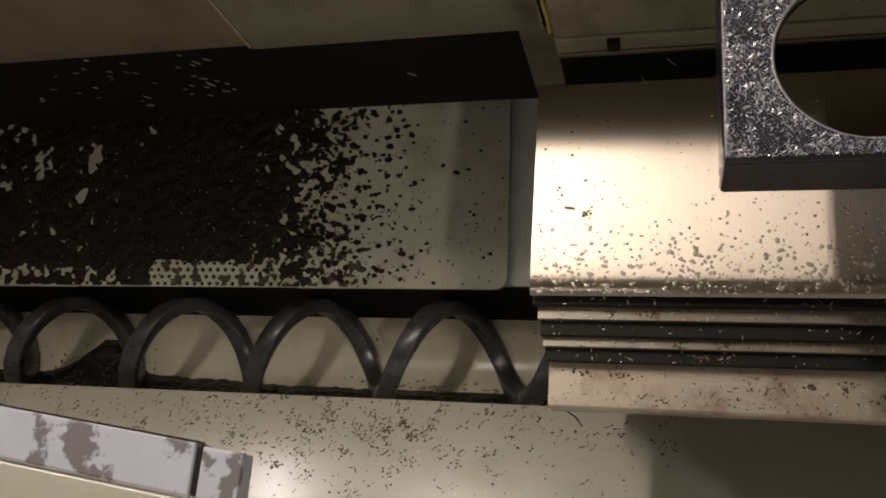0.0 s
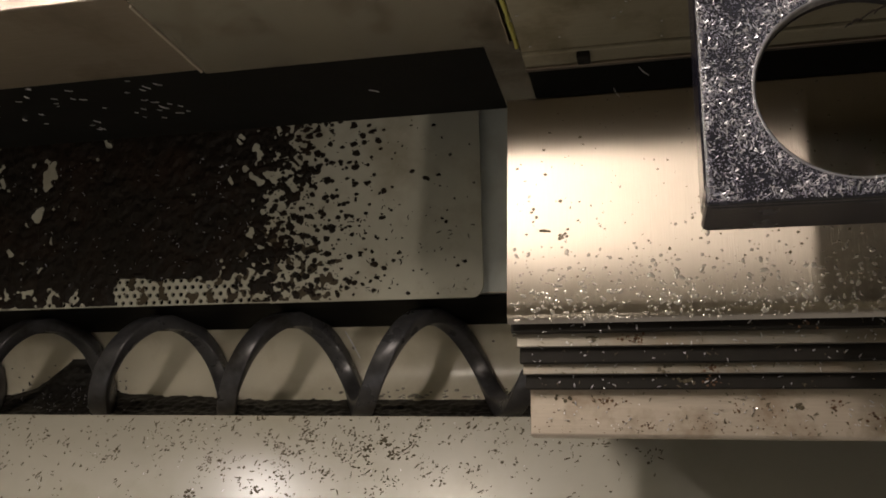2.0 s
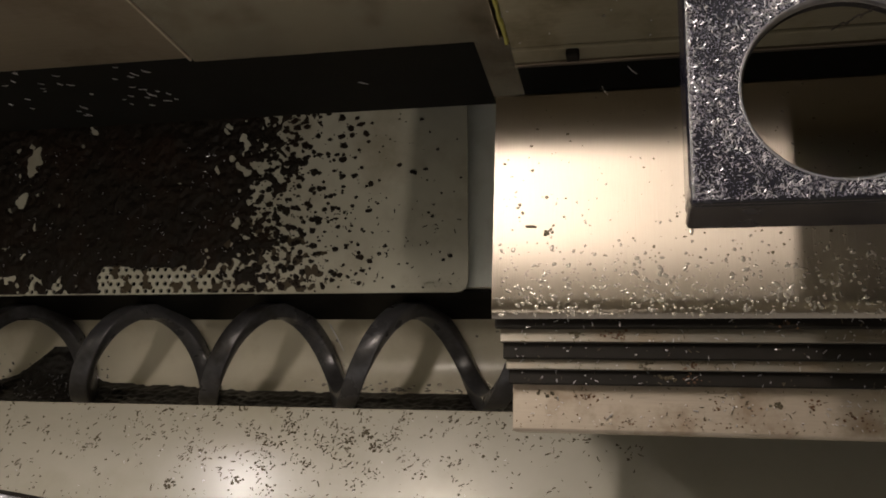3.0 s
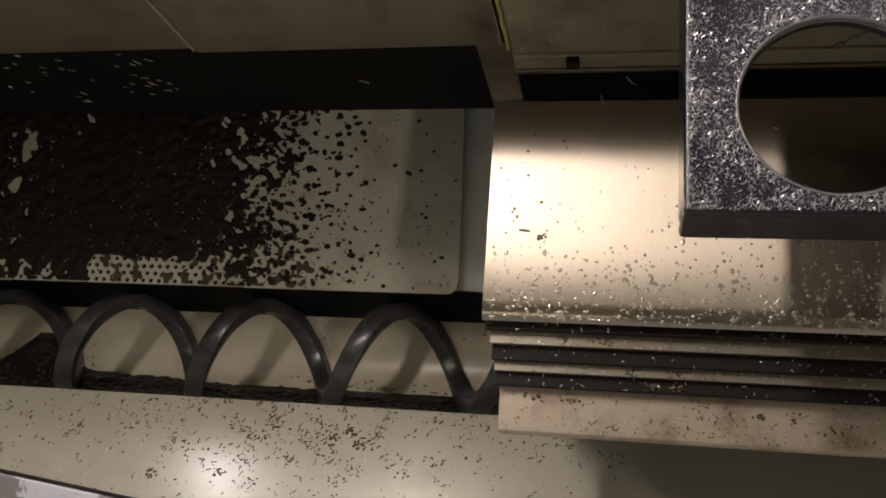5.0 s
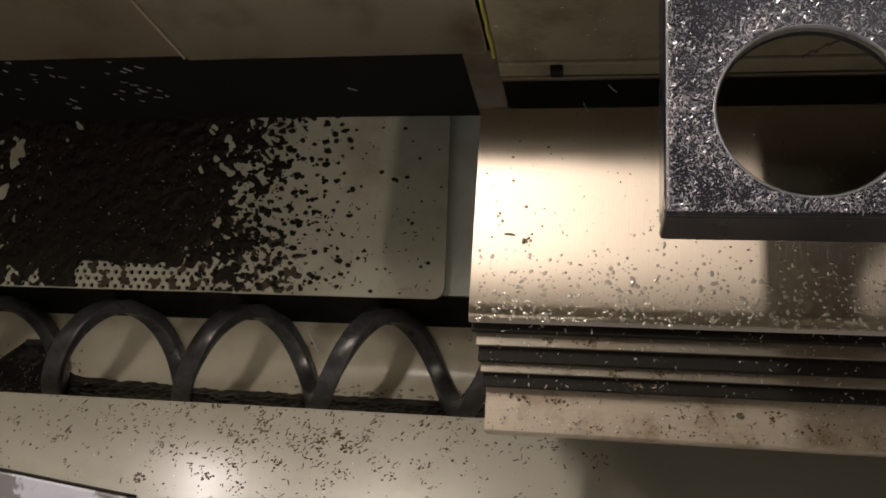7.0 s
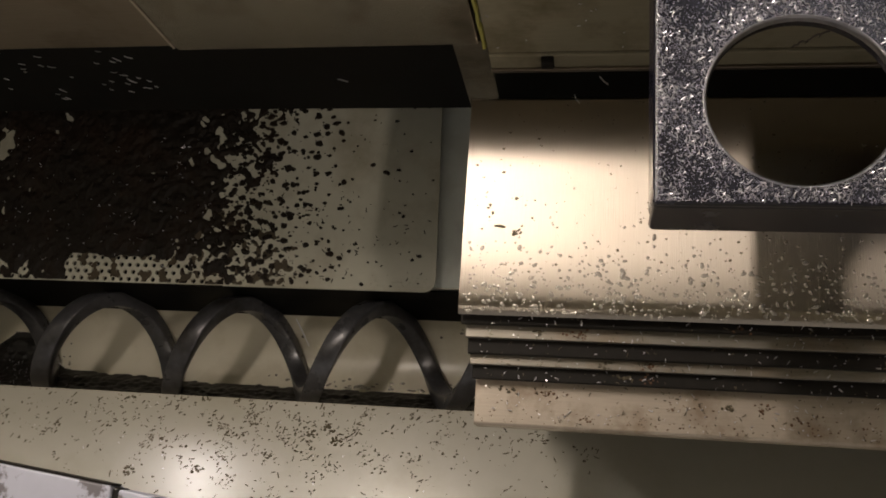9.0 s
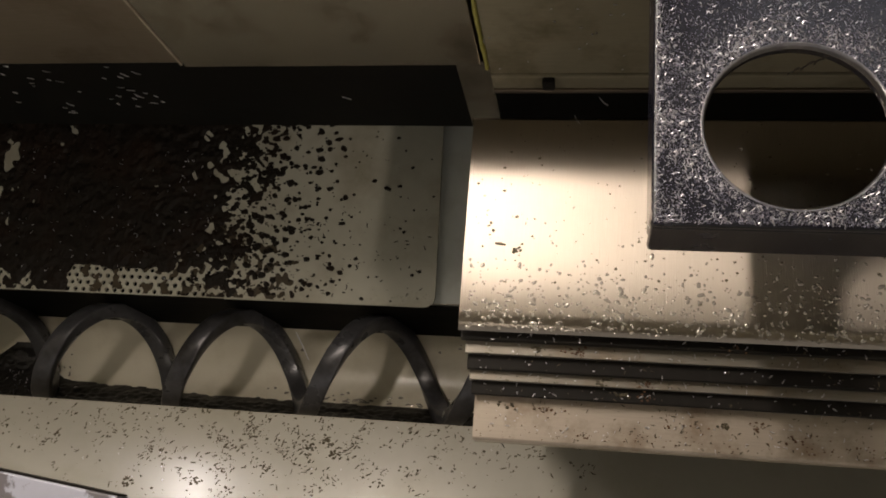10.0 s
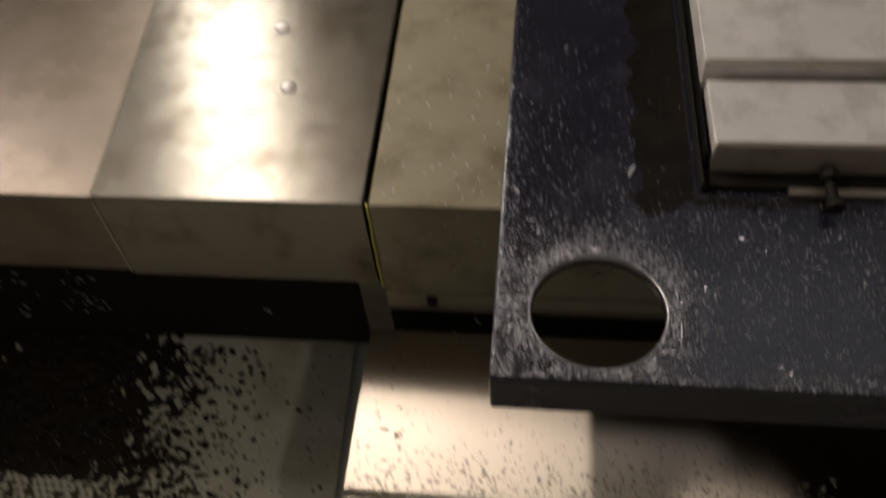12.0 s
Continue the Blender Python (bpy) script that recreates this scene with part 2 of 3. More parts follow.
for bx in (0.049, 0.30):
    part("bolt", box(bx - 0.005, bx + 0.005, 0.332, 0.3385, 0.576, 0.588, 0.0015), RUBBER, right, "blackened square bolt head")
bm = bmesh.new()
ring = None
for i in range(41):
    z = 0.598 + (TOP_Z - 0.600) * i / 40
    w = 0.0016 + 0.0009 * noise.noise(Vector((0.3, z * 160, 0)))
    c = 0.0008 + 0.0008 * noise.noise(Vector((4.3, z * 70, 0)))
    cur = [bm.verts.new((c + dx * w, FACE_Y + 0.0015 + dy, z)) for dx, dy in ((-1, 0), (-0.6, -0.0032), (0.6, -0.0034), (1, 0))]
    if ring:
        for k in range(4):
            bm.faces.new((ring[k], ring[(k + 1) % 4], cur[(k + 1) % 4], cur[k]))
    else:
        bm.faces.new(cur)
    ring = cur
bm.faces.new(ring[::-1])
bmesh.ops.recalc_face_normals(bm, faces=bm.faces)
part("sealant", bm, SEAL, mid, "yellow sealant bead")

# A yellowish scratch, added as a thin pale strip.
part("scratch_line", prism([(FACE_Y - 0.0010, 0.607), (FACE_Y - 0.0010, TOP_Z - 0.012), (FACE_Y + 0.003, TOP_Z - 0.012), (FACE_Y + 0.003, 0.607)], -0.2558, -0.2541), SKIRT, left, "thin pale strip standing in for a scratch")
for bx, by in ((-0.101, 0.4905), (-0.127, 0.584)):
    bm = bmesh.new()
    bmesh.ops.create_uvsphere(bm, u_segments=20, v_segments=10, radius=0.0085)
    for v in bm.verts:
        v.co = (bx + v.co.x, by + v.co.y, TOP_Z + max(-0.002, v.co.z * 0.5))
    for f in bm.faces:
        f.smooth = True
    part("button_screw", bm, PALE, mid, "domed button-head screw")

tagged(part("recess_panel", box(XL + 0.002, -0.0250, 0.347, 0.356, 0.478, 0.600), DARK), "black panel below the rear covers", "panel", kind="structure")
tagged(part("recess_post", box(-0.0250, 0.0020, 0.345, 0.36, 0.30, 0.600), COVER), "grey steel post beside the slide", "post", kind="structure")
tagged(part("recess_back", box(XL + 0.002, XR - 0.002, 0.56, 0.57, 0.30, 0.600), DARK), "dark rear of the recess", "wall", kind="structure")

# ---------------------------------------------------------------- slide cover over the auger
slide = empty("slide_cover", (0.3, 0.24, 0.5))
tagged(slide, "brushed stainless slide cover wet with coolant drops", "slide cover")
top_path = [(0.3185, 0.5530), (0.3165, 0.5543), (0.1540, 0.5535)] + [(0.1540 - 0.0155 * i / 6, 0.5535 - 0.0036 * (i / 6) ** 3) for i in range(1, 7)]
sheet_ob = part("top_sheet", prism(sheet(top_path, 0.0035), -0.0135, 0.90), STEEL, slide, "brushed stainless top sheet")
sheet_ob.data.polygons.foreach_set("use_smooth", [abs(p.normal.z) > 0.9 for p in sheet_ob.data.polygons])
sheet_ob.data.set_sharp_from_angle(angle=radians(30))
part("wiper", box(-0.0125, 0.90, 0.1335, 0.20, 0.534, 0.5420, 0.0008), RUBBER, slide, "black rubber wiper")
part("slat", box(-0.0095, 0.90, 0.1240, 0.20, 0.5275, 0.5330, 0.0006), SLAT, slide, "narrow stainless slat edge")
part("wiper", box(-0.0080, 0.90, 0.1125, 0.20, 0.521, 0.5270, 0.0008), RUBBER, slide, "black rubber wiper")
part("slat", box(-0.0065, 0.90, 0.1050, 0.20, 0.5155, 0.5205, 0.0006), SLAT, slide, "narrow stainless slat edge")
part("wiper", box(-0.0050, 0.90, 0.0945, 0.20, 0.509, 0.5150, 0.0008), RUBBER, slide, "black rubber wiper")
part("skirt", prism([(0.200, 0.508), (0.0615, 0.5035), (0.0595, 0.5015), (0.0595, 0.484), (0.0635, 0.484), (0.0635, 0.4985), (0.200, 0.503)], -0.0030, 0.90, 0.0006), SKIRT, slide, "beige worn steel skirt")
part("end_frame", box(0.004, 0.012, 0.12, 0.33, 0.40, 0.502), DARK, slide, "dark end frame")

# The gap's shade, put in as a black sheet.
tagged(part("slide_gap_shade", box(0.0025, 0.90, 0.346, 0.352, 0.42, 0.5615), DARK), "black sheet for the shaded gap behind the slide cover", "panel", kind="structure")

# ---------------------------------------------------------------- black plate with the round hole
HX, HY, HR, PZ = 0.1975, 0.2225, 0.0500, 0.7440


def plate():
    bm = bmesh.new()
    x0, x1, y0, y1, z0, z1 = 0.1200, 0.92, 0.1615, 0.80, PZ - 0.011, PZ
    n = 64
    ring = []
    for z in (z0, z1):
        inner = [bm.verts.new((HX + HR * math.cos(2 * math.pi * i / n), HY + HR * math.sin(2 * math.pi * i / n), z)) for i in range(n)]
        ex, ey = 0.070, 0.059
        outer = []
        for i in range(n):
            c, s = math.cos(2 * math.pi * i / n), math.sin(2 * math.pi * i / n)
            k = 1 / max(abs(c), abs(s))
            outer.append(bm.verts.new((HX + ex * c * k, HY + ey * s * k, z)))
        far = [bm.verts.new(p) for p in ((x0, y0, z), (x1, y0, z), (x1, y1, z), (x0, y1, z))]
        ring.append((inner, outer, far))
    for (inner, outer, far), flip in zip(ring, (True, False)):
        for i in range(n):
            j = (i + 1) % n
            f = (inner[i], inner[j], outer[j], outer[i])
            bm.faces.new(f if flip else f[::-1])
        # corners of the collar, at 45, 135, 225 and 315 degrees
        q = [n // 8, 3 * n // 8, 5 * n // 8, 7 * n // 8]
        a, b, c, d = (outer[i] for i in q)
        sides = {"top": outer[q[0]:q[1] + 1], "left": outer[q[1]:q[2] + 1], "bottom": outer[q[2]:q[3] + 1], "right": outer[q[3]:] + outer[:q[0] + 1]}
        bm.faces.new(list(sides["top"]) + [far[3], far[2]])
        bm.faces.new(list(sides["left"]) + [far[0], far[3]])
        bm.faces.new(list(sides["bottom"]) + [far[1], far[0]])
        bm.faces.new(list(sides["right"]) + [far[2], far[1]])
    for i in range(n):
        j = (i + 1) % n
        bm.faces.new((ring[0][0][i], ring[0][0][j], ring[1][0][j], ring[1][0][i]))
    for i in range(4):
        j = (i + 1) % 4
        bm.faces.new((ring[0][2][i], ring[0][2][j], ring[1][2][j], ring[1][2][i]))
    bmesh.ops.recalc_face_normals(bm, faces=bm.faces)
    es = [e for e in bm.edges if len(e.link_faces) == 2 and e.calc_face_angle(0) > 0.5]
    bmesh.ops.bevel(bm, geom=es, offset=0.0022, segments=2, affect="EDGES", profile=0.5, clamp_overlap=True)
    return bm


plate_ob = tagged(part("machine_plate", plate(), BLACK), "blackened steel plate with a round hole, dusted with bright swarf", "machine plate")


def rim():
    """The worn chamfer round the hole."""
    bm = bmesh.new()
    n, loops = 72, ((HR - 0.0008, -0.0034), (HR - 0.0002, -0.0006), (HR + 0.0008, 0.0006), (HR + 0.0017, 0.0003))
    rows = [[bm.verts.new((HX + r * math.cos(2 * math.pi * i / n), HY + r * math.sin(2 * math.pi * i / n), PZ + z)) for i in range(n)] for r, z in loops]
    for a, b in zip(rows, rows[1:]):
        for i in range(n):
            f = bm.faces.new((a[i], b[i], b[(i + 1) % n], a[(i + 1) % n]))
            f.smooth = True
    bmesh.ops.recalc_face_normals(bm, faces=bm.faces)
    return bm


part("front_flange", box(0.1196, 0.92, 0.1610, 0.1685, 0.6970, PZ - 0.0022, 0.0030), BLACK, plate_ob)
part("side_flange", box(0.1196, 0.1268, 0.1690, 0.80, 0.6970, PZ - 0.0022, 0.0030), BLACK, plate_ob)
part("hole_rim", rim(), WORN, plate_ob, "bright worn rim of the hole")

# ---------------------------------------------------------------- stepped cover on the plate
step = empty("telescopic_cover", (0.55, 0.55, PZ))
tagged(step, "stepped stainless telescopic cover standing on the black plate", "telescopic cover")
part("base_rail", box(0.2830, 0.90, 0.3460, 0.80, PZ, PZ + 0.0055, 0.001), RUBBER, step, "black rubber base rail")
part("foot_strip", box(0.3500, 0.90, 0.3380, 0.3455, PZ, PZ + 0.0060, 0.0008), SLAT, step, "bare steel foot strip")
part("side_wiper", box(0.2805, 0.2825, 0.3400, 0.80, PZ, PZ + 0.014, 0.0006), RUBBER, step, "black side wiper lip")
part("cover_section", box(0.2890, 0.90, 0.3640, 0.4390, PZ + 0.0056, 0.780, 0.0012), PALE, step, "lower stainless section")
part("cover_section", box(0.2860, 0.90, 0.4460, 0.80, PZ + 0.0056, 0.795, 0.0012), PALE, step, "upper stainless section")
# Browner than the sections: the front's shade is put into this face's colour.
part("front_face", box(0.2892, 0.90, 0.3612, 0.3636, PZ + 0.0056, 0.7760, 0.0006), SKIRT, step, "oily brown front face, its shade put into the colour")
part("worn_edge", box(0.2892, 0.90, 0.3606, 0.3660, 0.7764, 0.7806, 0.0016), STEEL, step, "bright worn edge")
part("worn_edge", box(0.2862, 0.90, 0.4434, 0.4490, 0.7912, 0.7956, 0.0016), STEEL, step, "bright worn edge")
part("side_face", box(0.2834, 0.2856, 0.3640, 0.80, PZ + 0.0056, 0.7700, 0.0006), DARK, step, "black side face")


def stain_sheet():
    """A ragged L-shaped oil stain, swept clean of dust beside the cover."""
    bm = bmesh.new()
    step_s, grid = 0.004, {}
    for i in range(80):
        for j in range(130):
            x, y = 0.216 + i * step_s, 0.300 + j * step_s
            n = 0.014 * noise.noise(Vector((x * 35, y * 35, 3.0))) + 0.004 * noise.noise(Vector((x * 190, y * 190, 1.0)))
            if (0.228 + n < x < 0.2795 and y > 0.321 + n) or (0.228 + n < x < 0.40 + 2 * n and 0.321 + n < y < 0.3365):
                grid[i, j] = bm.verts.new((x, y, PZ + 0.00025))
    for i, j in list(grid):
        q = [grid.get(k) for k in ((i, j), (i + 1, j), (i + 1, j + 1), (i, j + 1))]
        if all(q):
            bm.faces.new(q)
    return bm


part("oil_stain", stain_sheet(), STAIN, plate_ob, "dark brown oil stain beside the cover")



def bolt_piece(r0, r1, y0, y1, z, sides=16):
    bm = bmesh.new()
    bmesh.ops.create_cone(bm, cap_ends=True, segments=sides, radius1=r0, radius2=r1, depth=y1 - y0)
    for v in bm.verts:
        x, y, h = v.co
        v.co = (0.380 + x, (y0 + y1) / 2 - h, z + y)
    return bevelled(bm, 0.0006)


part("bolt_shank", bolt_piece(0.0042, 0.0042, 0.326, 0.361, PZ + 0.0115), RUBBER, step, "black bolt shank")
part("bolt_nut", bolt_piece(0.0078, 0.0078, 0.346, 0.356, PZ + 0.0140, 6), RUBBER, step, "black hexagon nut")
part("bolt_head", bolt_piece(0.0060, 0.0074, 0.318, 0.326, PZ + 0.0115), RUBBER, step, "round black bolt head")

# ---------------------------------------------------------------- auger in the trough
auger = empty("chip_auger", (-0.4, AX_Y, AX_Z))
tagged(auger, "shaftless dark steel chip auger lying in the trough", "auger")
PITCH, PHASE = 0.1740, -0.5910


def helix():
    bm = bmesh.new()
    per, x0, x1 = 72, -1.02, 0.30
    n = int((x1 - x0) / PITCH * per)
    prev = None
    for i in range(n + 1):
        x = x0 + (x1 - x0) * i / n
        th = math.pi - 2 * math.pi * (x - PHASE) / PITCH
        cur = []
        for dx, r in ((-0.0125, AX_R), (0.0125, AX_R), (0.0115, AX_R - 0.018), (-0.0115, AX_R - 0.018)):
            cur.append(bm.verts.new((x + dx, AX_Y + r * math.cos(th), AX_Z + r * math.sin(th))))
        if prev:
            for k in range(4):
                bm.faces.new((prev[k], prev[(k + 1) % 4], cur[(k + 1) % 4], cur[k]))
        else:
            bm.faces.new(cur)
        prev = cur
    bm.faces.new(prev[::-1])
    bmesh.ops.recalc_face_normals(bm, faces=bm.faces)
    bevelled(bm, 0.0020, 2, 0.9)
    for f in bm.faces:
        f.smooth = True
    return bm


spiral = part("spiral", helix(), AUGER, auger)
spiral.data.set_sharp_from_angle(angle=radians(50))

# ---------------------------------------------------------------- swarf tray
tray = empty("swarf_tray", (-0.5, 0.34, 0.27))
tagged(tray, "cream swarf tray half buried in dark wet chips", "tray")


def bed_z(y):
    return 0.262 + (y - 0.229) * 0.2



def bed_piece(outline, thick=0.004):
    """A flat piece of the tray from its outline in plan, lying on the tray's slope."""
    bm = bmesh.new()
    top = [bm.verts.new((x, y, bed_z(y))) for x, y in outline]
    low = [bm.verts.new((x, y, bed_z(y) - thick)) for x, y in outline]
    bm.faces.new(top)
    bm.faces.new(low[::-1])
    k = len(outline)
    for i in range(k):
        bm.faces.new((top[i], low[i], low[(i + 1) % k], top[(i + 1) % k]))
    bmesh.ops.recalc_face_normals(bm, faces=bm.faces)
    return bm


TF, TS, TB = 0.2235, 0.2575, 0.55
SX0, SX1, TR = -0.66, -0.345, -0.0885
corner = [(TR - 0.014 + 0.014 * math.sin(a), TF + 0.014 - 0.014 * math.cos(a)) for a in [math.pi / 2 * i / 6 for i in range(7)]]
part("tray_plate", bed_piece([(XL + 0.01, TS), (TR, TS), (TR, TB), (XL + 0.01, TB)]), TRAYM, tray)
part("front_lip", bed_piece([(SX1, TF)] + corner + [(TR, TS), (SX1, TS)]), TRAYM, tray)
part("front_lip", bed_piece([(XL + 0.01, TF), (SX0, TF), (SX0, TS), (XL + 0.01, TS)]), TRAYM, tray)


def strainer():
    """A plate with staggered rows of round holes."""
    bm = bmesh.new()
    rows, pitch = 4, 0.0105
    dy = (TS - TF) / rows
    cols = int(round((SX1 - SX0) / pitch))
    pitch = (SX1 - SX0) / cols
    for r in range(rows):
        y0, y1 = TF + r * dy, TF + (r + 1) * dy
        half = r % 2
        cells = [(SX0 + pitch * (c + 0.5 * half), SX0 + pitch * (c + 1 + 0.5 * half), True) for c in range(cols - half)]
        if half:
            cells = [(SX0, SX0 + pitch / 2, False)] + cells + [(SX1 - pitch / 2, SX1, False)]
        for x0, x1, holed in cells:
            if not holed:
                bm.faces.new([bm.verts.new((x, y, bed_z(y))) for x, y in ((x0, y0), (x1, y0), (x1, y1), (x0, y1))])
                continue
            cx, cy, hr = (x0 + x1) / 2, (y0 + y1) / 2, 0.0029
            inner, outer, low = [], [], []
            for i in range(12):
                c, s = math.cos(math.pi / 6 * i + math.pi / 12), math.sin(math.pi / 6 * i + math.pi / 12)
                k = 1 / max(abs(c), abs(s))
                x, y = cx + hr * c, cy + hr * s
                inner.append(bm.verts.new((x, y, bed_z(y))))
                low.append(bm.verts.new((x, y, bed_z(y) - 0.003)))
                ox, oy = c * k, s * k
                x, y = cx + (x1 - x0) / 2 * ox, cy + dy / 2 * oy
                outer.append(bm.verts.new((x, y, bed_z(y))))
            for i in range(12):
                j = (i + 1) % 12
                bm.faces.new((inner[i], outer[i], outer[j], inner[j]))
                bm.faces.new((low[i], inner[i], inner[j], low[j]))
            for q in ((1, 2), (4, 5), (7, 8), (10, 11)):
                a, b = outer[q[0]], outer[q[1]]
                px = x1 if (a.co.x + b.co.x) / 2 > cx else x0
                py = y1 if (a.co.y + b.co.y) / 2 > cy else y0
                if (Vector((px, py)) - a.co.xy).length > 1e-6 and (Vector((px, py)) - b.co.xy).length > 1e-6:
                    bm.faces.new((a, bm.verts.new((px, py, bed_z(py))), b))
    bmesh.ops.remove_doubles(bm, verts=bm.verts, dist=2e-5)
    bmesh.ops.recalc_face_normals(bm, faces=bm.faces)
    return bm


part("strainer", strainer(), TRAYM, tray, "perforated strainer strip with round holes")
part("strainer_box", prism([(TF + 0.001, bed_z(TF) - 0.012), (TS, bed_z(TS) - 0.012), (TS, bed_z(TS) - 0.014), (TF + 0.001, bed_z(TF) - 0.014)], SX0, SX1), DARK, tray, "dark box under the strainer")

# ---------------------------------------------------------------- trough shade sheet, sill
# Black sheet added for the shade on the trough's rear wall.
tagged(part("trough_shade_sheet", prism([(0.2268, 0.2475), (0.2230, 0.225), (0.2105, 0.164), (0.2127, 0.164), (0.2250, 0.225), (0.2290, 0.2475)], XL, XR), DARK),
       "black sheet behind the auger, standing in for shade", "apron", kind="structure")
sill = empty("door_sill", (-0.6, 0.03, 0.766))
tagged(sill, "white door sill with paint flaked down to grey", "door sill")


for nm, y0, y1, z0, z1, x0, x1, mat, lab in (
        ("ledge", -0.031, -0.0040, 0.766, 0.780, XL + 0.002, -0.145, FLAKED, "flaked bluish-white ledge"),
        ("edge_grime", -0.0039, -0.0030, 0.770, 0.7795, XL + 0.002, -0.145, RUBBER, "dark grime along the edge"),
        ("joint", -0.0305, -0.0045, 0.766, 0.7785, -0.1448, -0.1415, SLUDGE, "grimy dark joint"),
        ("end_cap", -0.031, -0.0050, 0.766, 0.779, -0.1413, -0.1180, FLAKED, "bluish-white end cap"),
        ("inner_rail", -0.095, -0.0325, 0.766, 0.7835, XL + 0.002, -0.098, CREAM, "cream inner rail")):
    bm = prism([(y0, z0), (y1, z0), (y1, z1), (y0, z1)], x0, x1, 0.0012 if nm != "edge_grime" else 0.0)
    for v in bm.verts:
        v.co.y += -0.108 * (v.co.x + 0.142)
    part(nm, bm, mat, sill, lab)

# ---------------------------------------------------------------- loose swarf and drops
rng = random.Random(7)


class Bits:
    """Many small pieces joined into one mesh."""

    def __init__(self):
        self.v, self.f = [], []

    def sliver(self, p, up, l, w, h, turn, tilt=0.0, curl=0.0):
        up = Vector(up).normalized()
        a = Vector((1, 0, 0)) - up * up.x
        a.normalize()
        b = up.cross(a)
        d = a * math.cos(turn) + b * math.sin(turn)
        d = (d * math.cos(tilt) + up * math.sin(tilt)).normalized()
        s = up.cross(d).normalized()
        n = d.cross(s)
        k = len(self.v)
        p = Vector(p) + up * (abs(math.sin(tilt)) * l * 0.5)
        for i in range(3):
            t = (i - 1) * 0.5
            c = p + d * (l * t) + s * (curl * l * (0.25 - t * t)) + n * (h * 0.4 * (i == 1))
            ww = w * (0.6 + 0.4 * (i == 1))
            for q, e in ((-0.5, 0), (0.5, 0), (0.4, 1), (-0.4, 1)):
                self.v.append(c + s * (ww * q) + n * (h * e))
        for i in (0, 4):
            for j in range(4):
                m = (j + 1) % 4
                self.f.append((k + i + j, k + i + m, k + i + 4 + m, k + i + 4 + j))
        self.f.append((k + 3, k + 2, k + 1, k))
        self.f.append((k + 8, k + 9, k + 10, k + 11))

    def lump(self, p, up, r, h, sides=7):
        up = Vector(up).normalized()
        a = (Vector((1, 0, 0)) - up * up.x).normalized()
        b = up.cross(a)
        k = len(self.v)
        t0, st = rng.uniform(0, 6.28), rng.uniform(0.55, 1.0)
        rad = [r * rng.uniform(0.65, 1.25) for _ in range(sides)]
        for lev, sc in ((0, 1.0), (1, 0.62)):
            for i in range(sides):
                an = t0 + 2 * math.pi * i / sides
                self.v.append(Vector(p) + (a * math.cos(an) + b * math.sin(an) * st) * rad[i] * sc + up * h * lev * rng.uniform(0.7, 1.1))
        for i in range(sides):
            j = (i + 1) % sides
            self.f.append((k + i, k + j, k + sides + j, k + sides + i))
        self.f.append(tuple(k + sides + i for i in range(sides)))

    def drop(self, p, up, r, h, st=1.0, turn=0.0):
        up = Vector(up).normalized()
        a = (Vector((1, 0, 0)) - up * up.x).normalized()
        b = up.cross(a)
        a, b = a * math.cos(turn) + b * math.sin(turn), b * math.cos(turn) - a * math.sin(turn)
        k, n = len(self.v), 12
        for lev in range(4):
            an = math.pi / 2 * lev / 4
            for i in range(n):
                t = 2 * math.pi * i / n
                self.v.append(Vector(p) + (a * math.cos(t) * st + b * math.sin(t)) * (r * math.cos(an)) + up * (h * math.sin(an)))
        self.v.append(Vector(p) + up * h)
        for lev in range(3):
            for i in range(n):
                j = (i + 1) % n
                self.f.append((k + lev * n + i, k + lev * n + j, k + lev * n + n + j, k + lev * n + n + i))
        for i in range(n):
            self.f.append((k + 3 * n + i, k + 3 * n + (i + 1) % n, k + 4 * n))

    def make(self, name, mat, label, category, smooth=False):
        me = bpy.data.meshes.new(name)
        me.from_pydata([tuple(v) for v in self.v], [], self.f)
        me.materials.append(mat)
        if smooth:
            me.polygons.foreach_set("use_smooth", [True] * len(me.polygons))
        me.update()
        return tagged(new(name, me), label, category, kind="stuff")


def front_z(y):
    return 0.277 + (0.0915 - y) * 0.33


# slivers on the front slope, thickest near the middle of the trough
dark, bright = Bits(), Bits()
FRONT_UP = (0, 0.3134, 0.9496)
n = 0
while n < 1700:
    x = rng.uniform(-0.72, 0.10)
    y = 0.090 - abs(rng.gauss(0, 0.058))
    dens = 0.25 + 0.75 * math.exp(-((x + 0.26) / 0.15) ** 2)
    clump = noise.noise(Vector((x * 42, y * 42, 3.1))) * 1.5 + noise.noise(Vector((x * 130, y * 130, 1.1))) * 0.8 + 0.35
    if y < -0.09 or rng.random() > dens * max(0.05, clump):
        continue
    n += 1
    if rng.random() < 0.55:
        dark.lump((x, y, front_z(y)), FRONT_UP, rng.choice((0.0004, 0.0006, 0.0009, 0.0016)) * rng.uniform(0.8, 1.2), rng.uniform(0.0003, 0.0006), 6)
    else:
        l = rng.choice((0.0015, 0.002, 0.0028, 0.0038, 0.0060)) * rng.uniform(0.7, 1.2)
        dark.sliver((x, y, front_z(y) + 0.0001), FRONT_UP, l, rng.uniform(0.0008, 0.0017), 0.0005, rng.gauss(0.8, 0.7), rng.uniform(0, 0.1), rng.uniform(-0.4, 0.4))
for cx, cy in ((-0.40, 0.006), (-0.19, 0.066), (-0.205, 0.058), (-0.178, 0.05), (-0.325, 0.012)):
    for _ in range(14):
        x, y = cx + rng.gauss(0, 0.0035), cy + rng.gauss(0, 0.003)
        dark.lump((x, y, front_z(y)), FRONT_UP, rng.uniform(0.0010, 0.0022), 0.001)
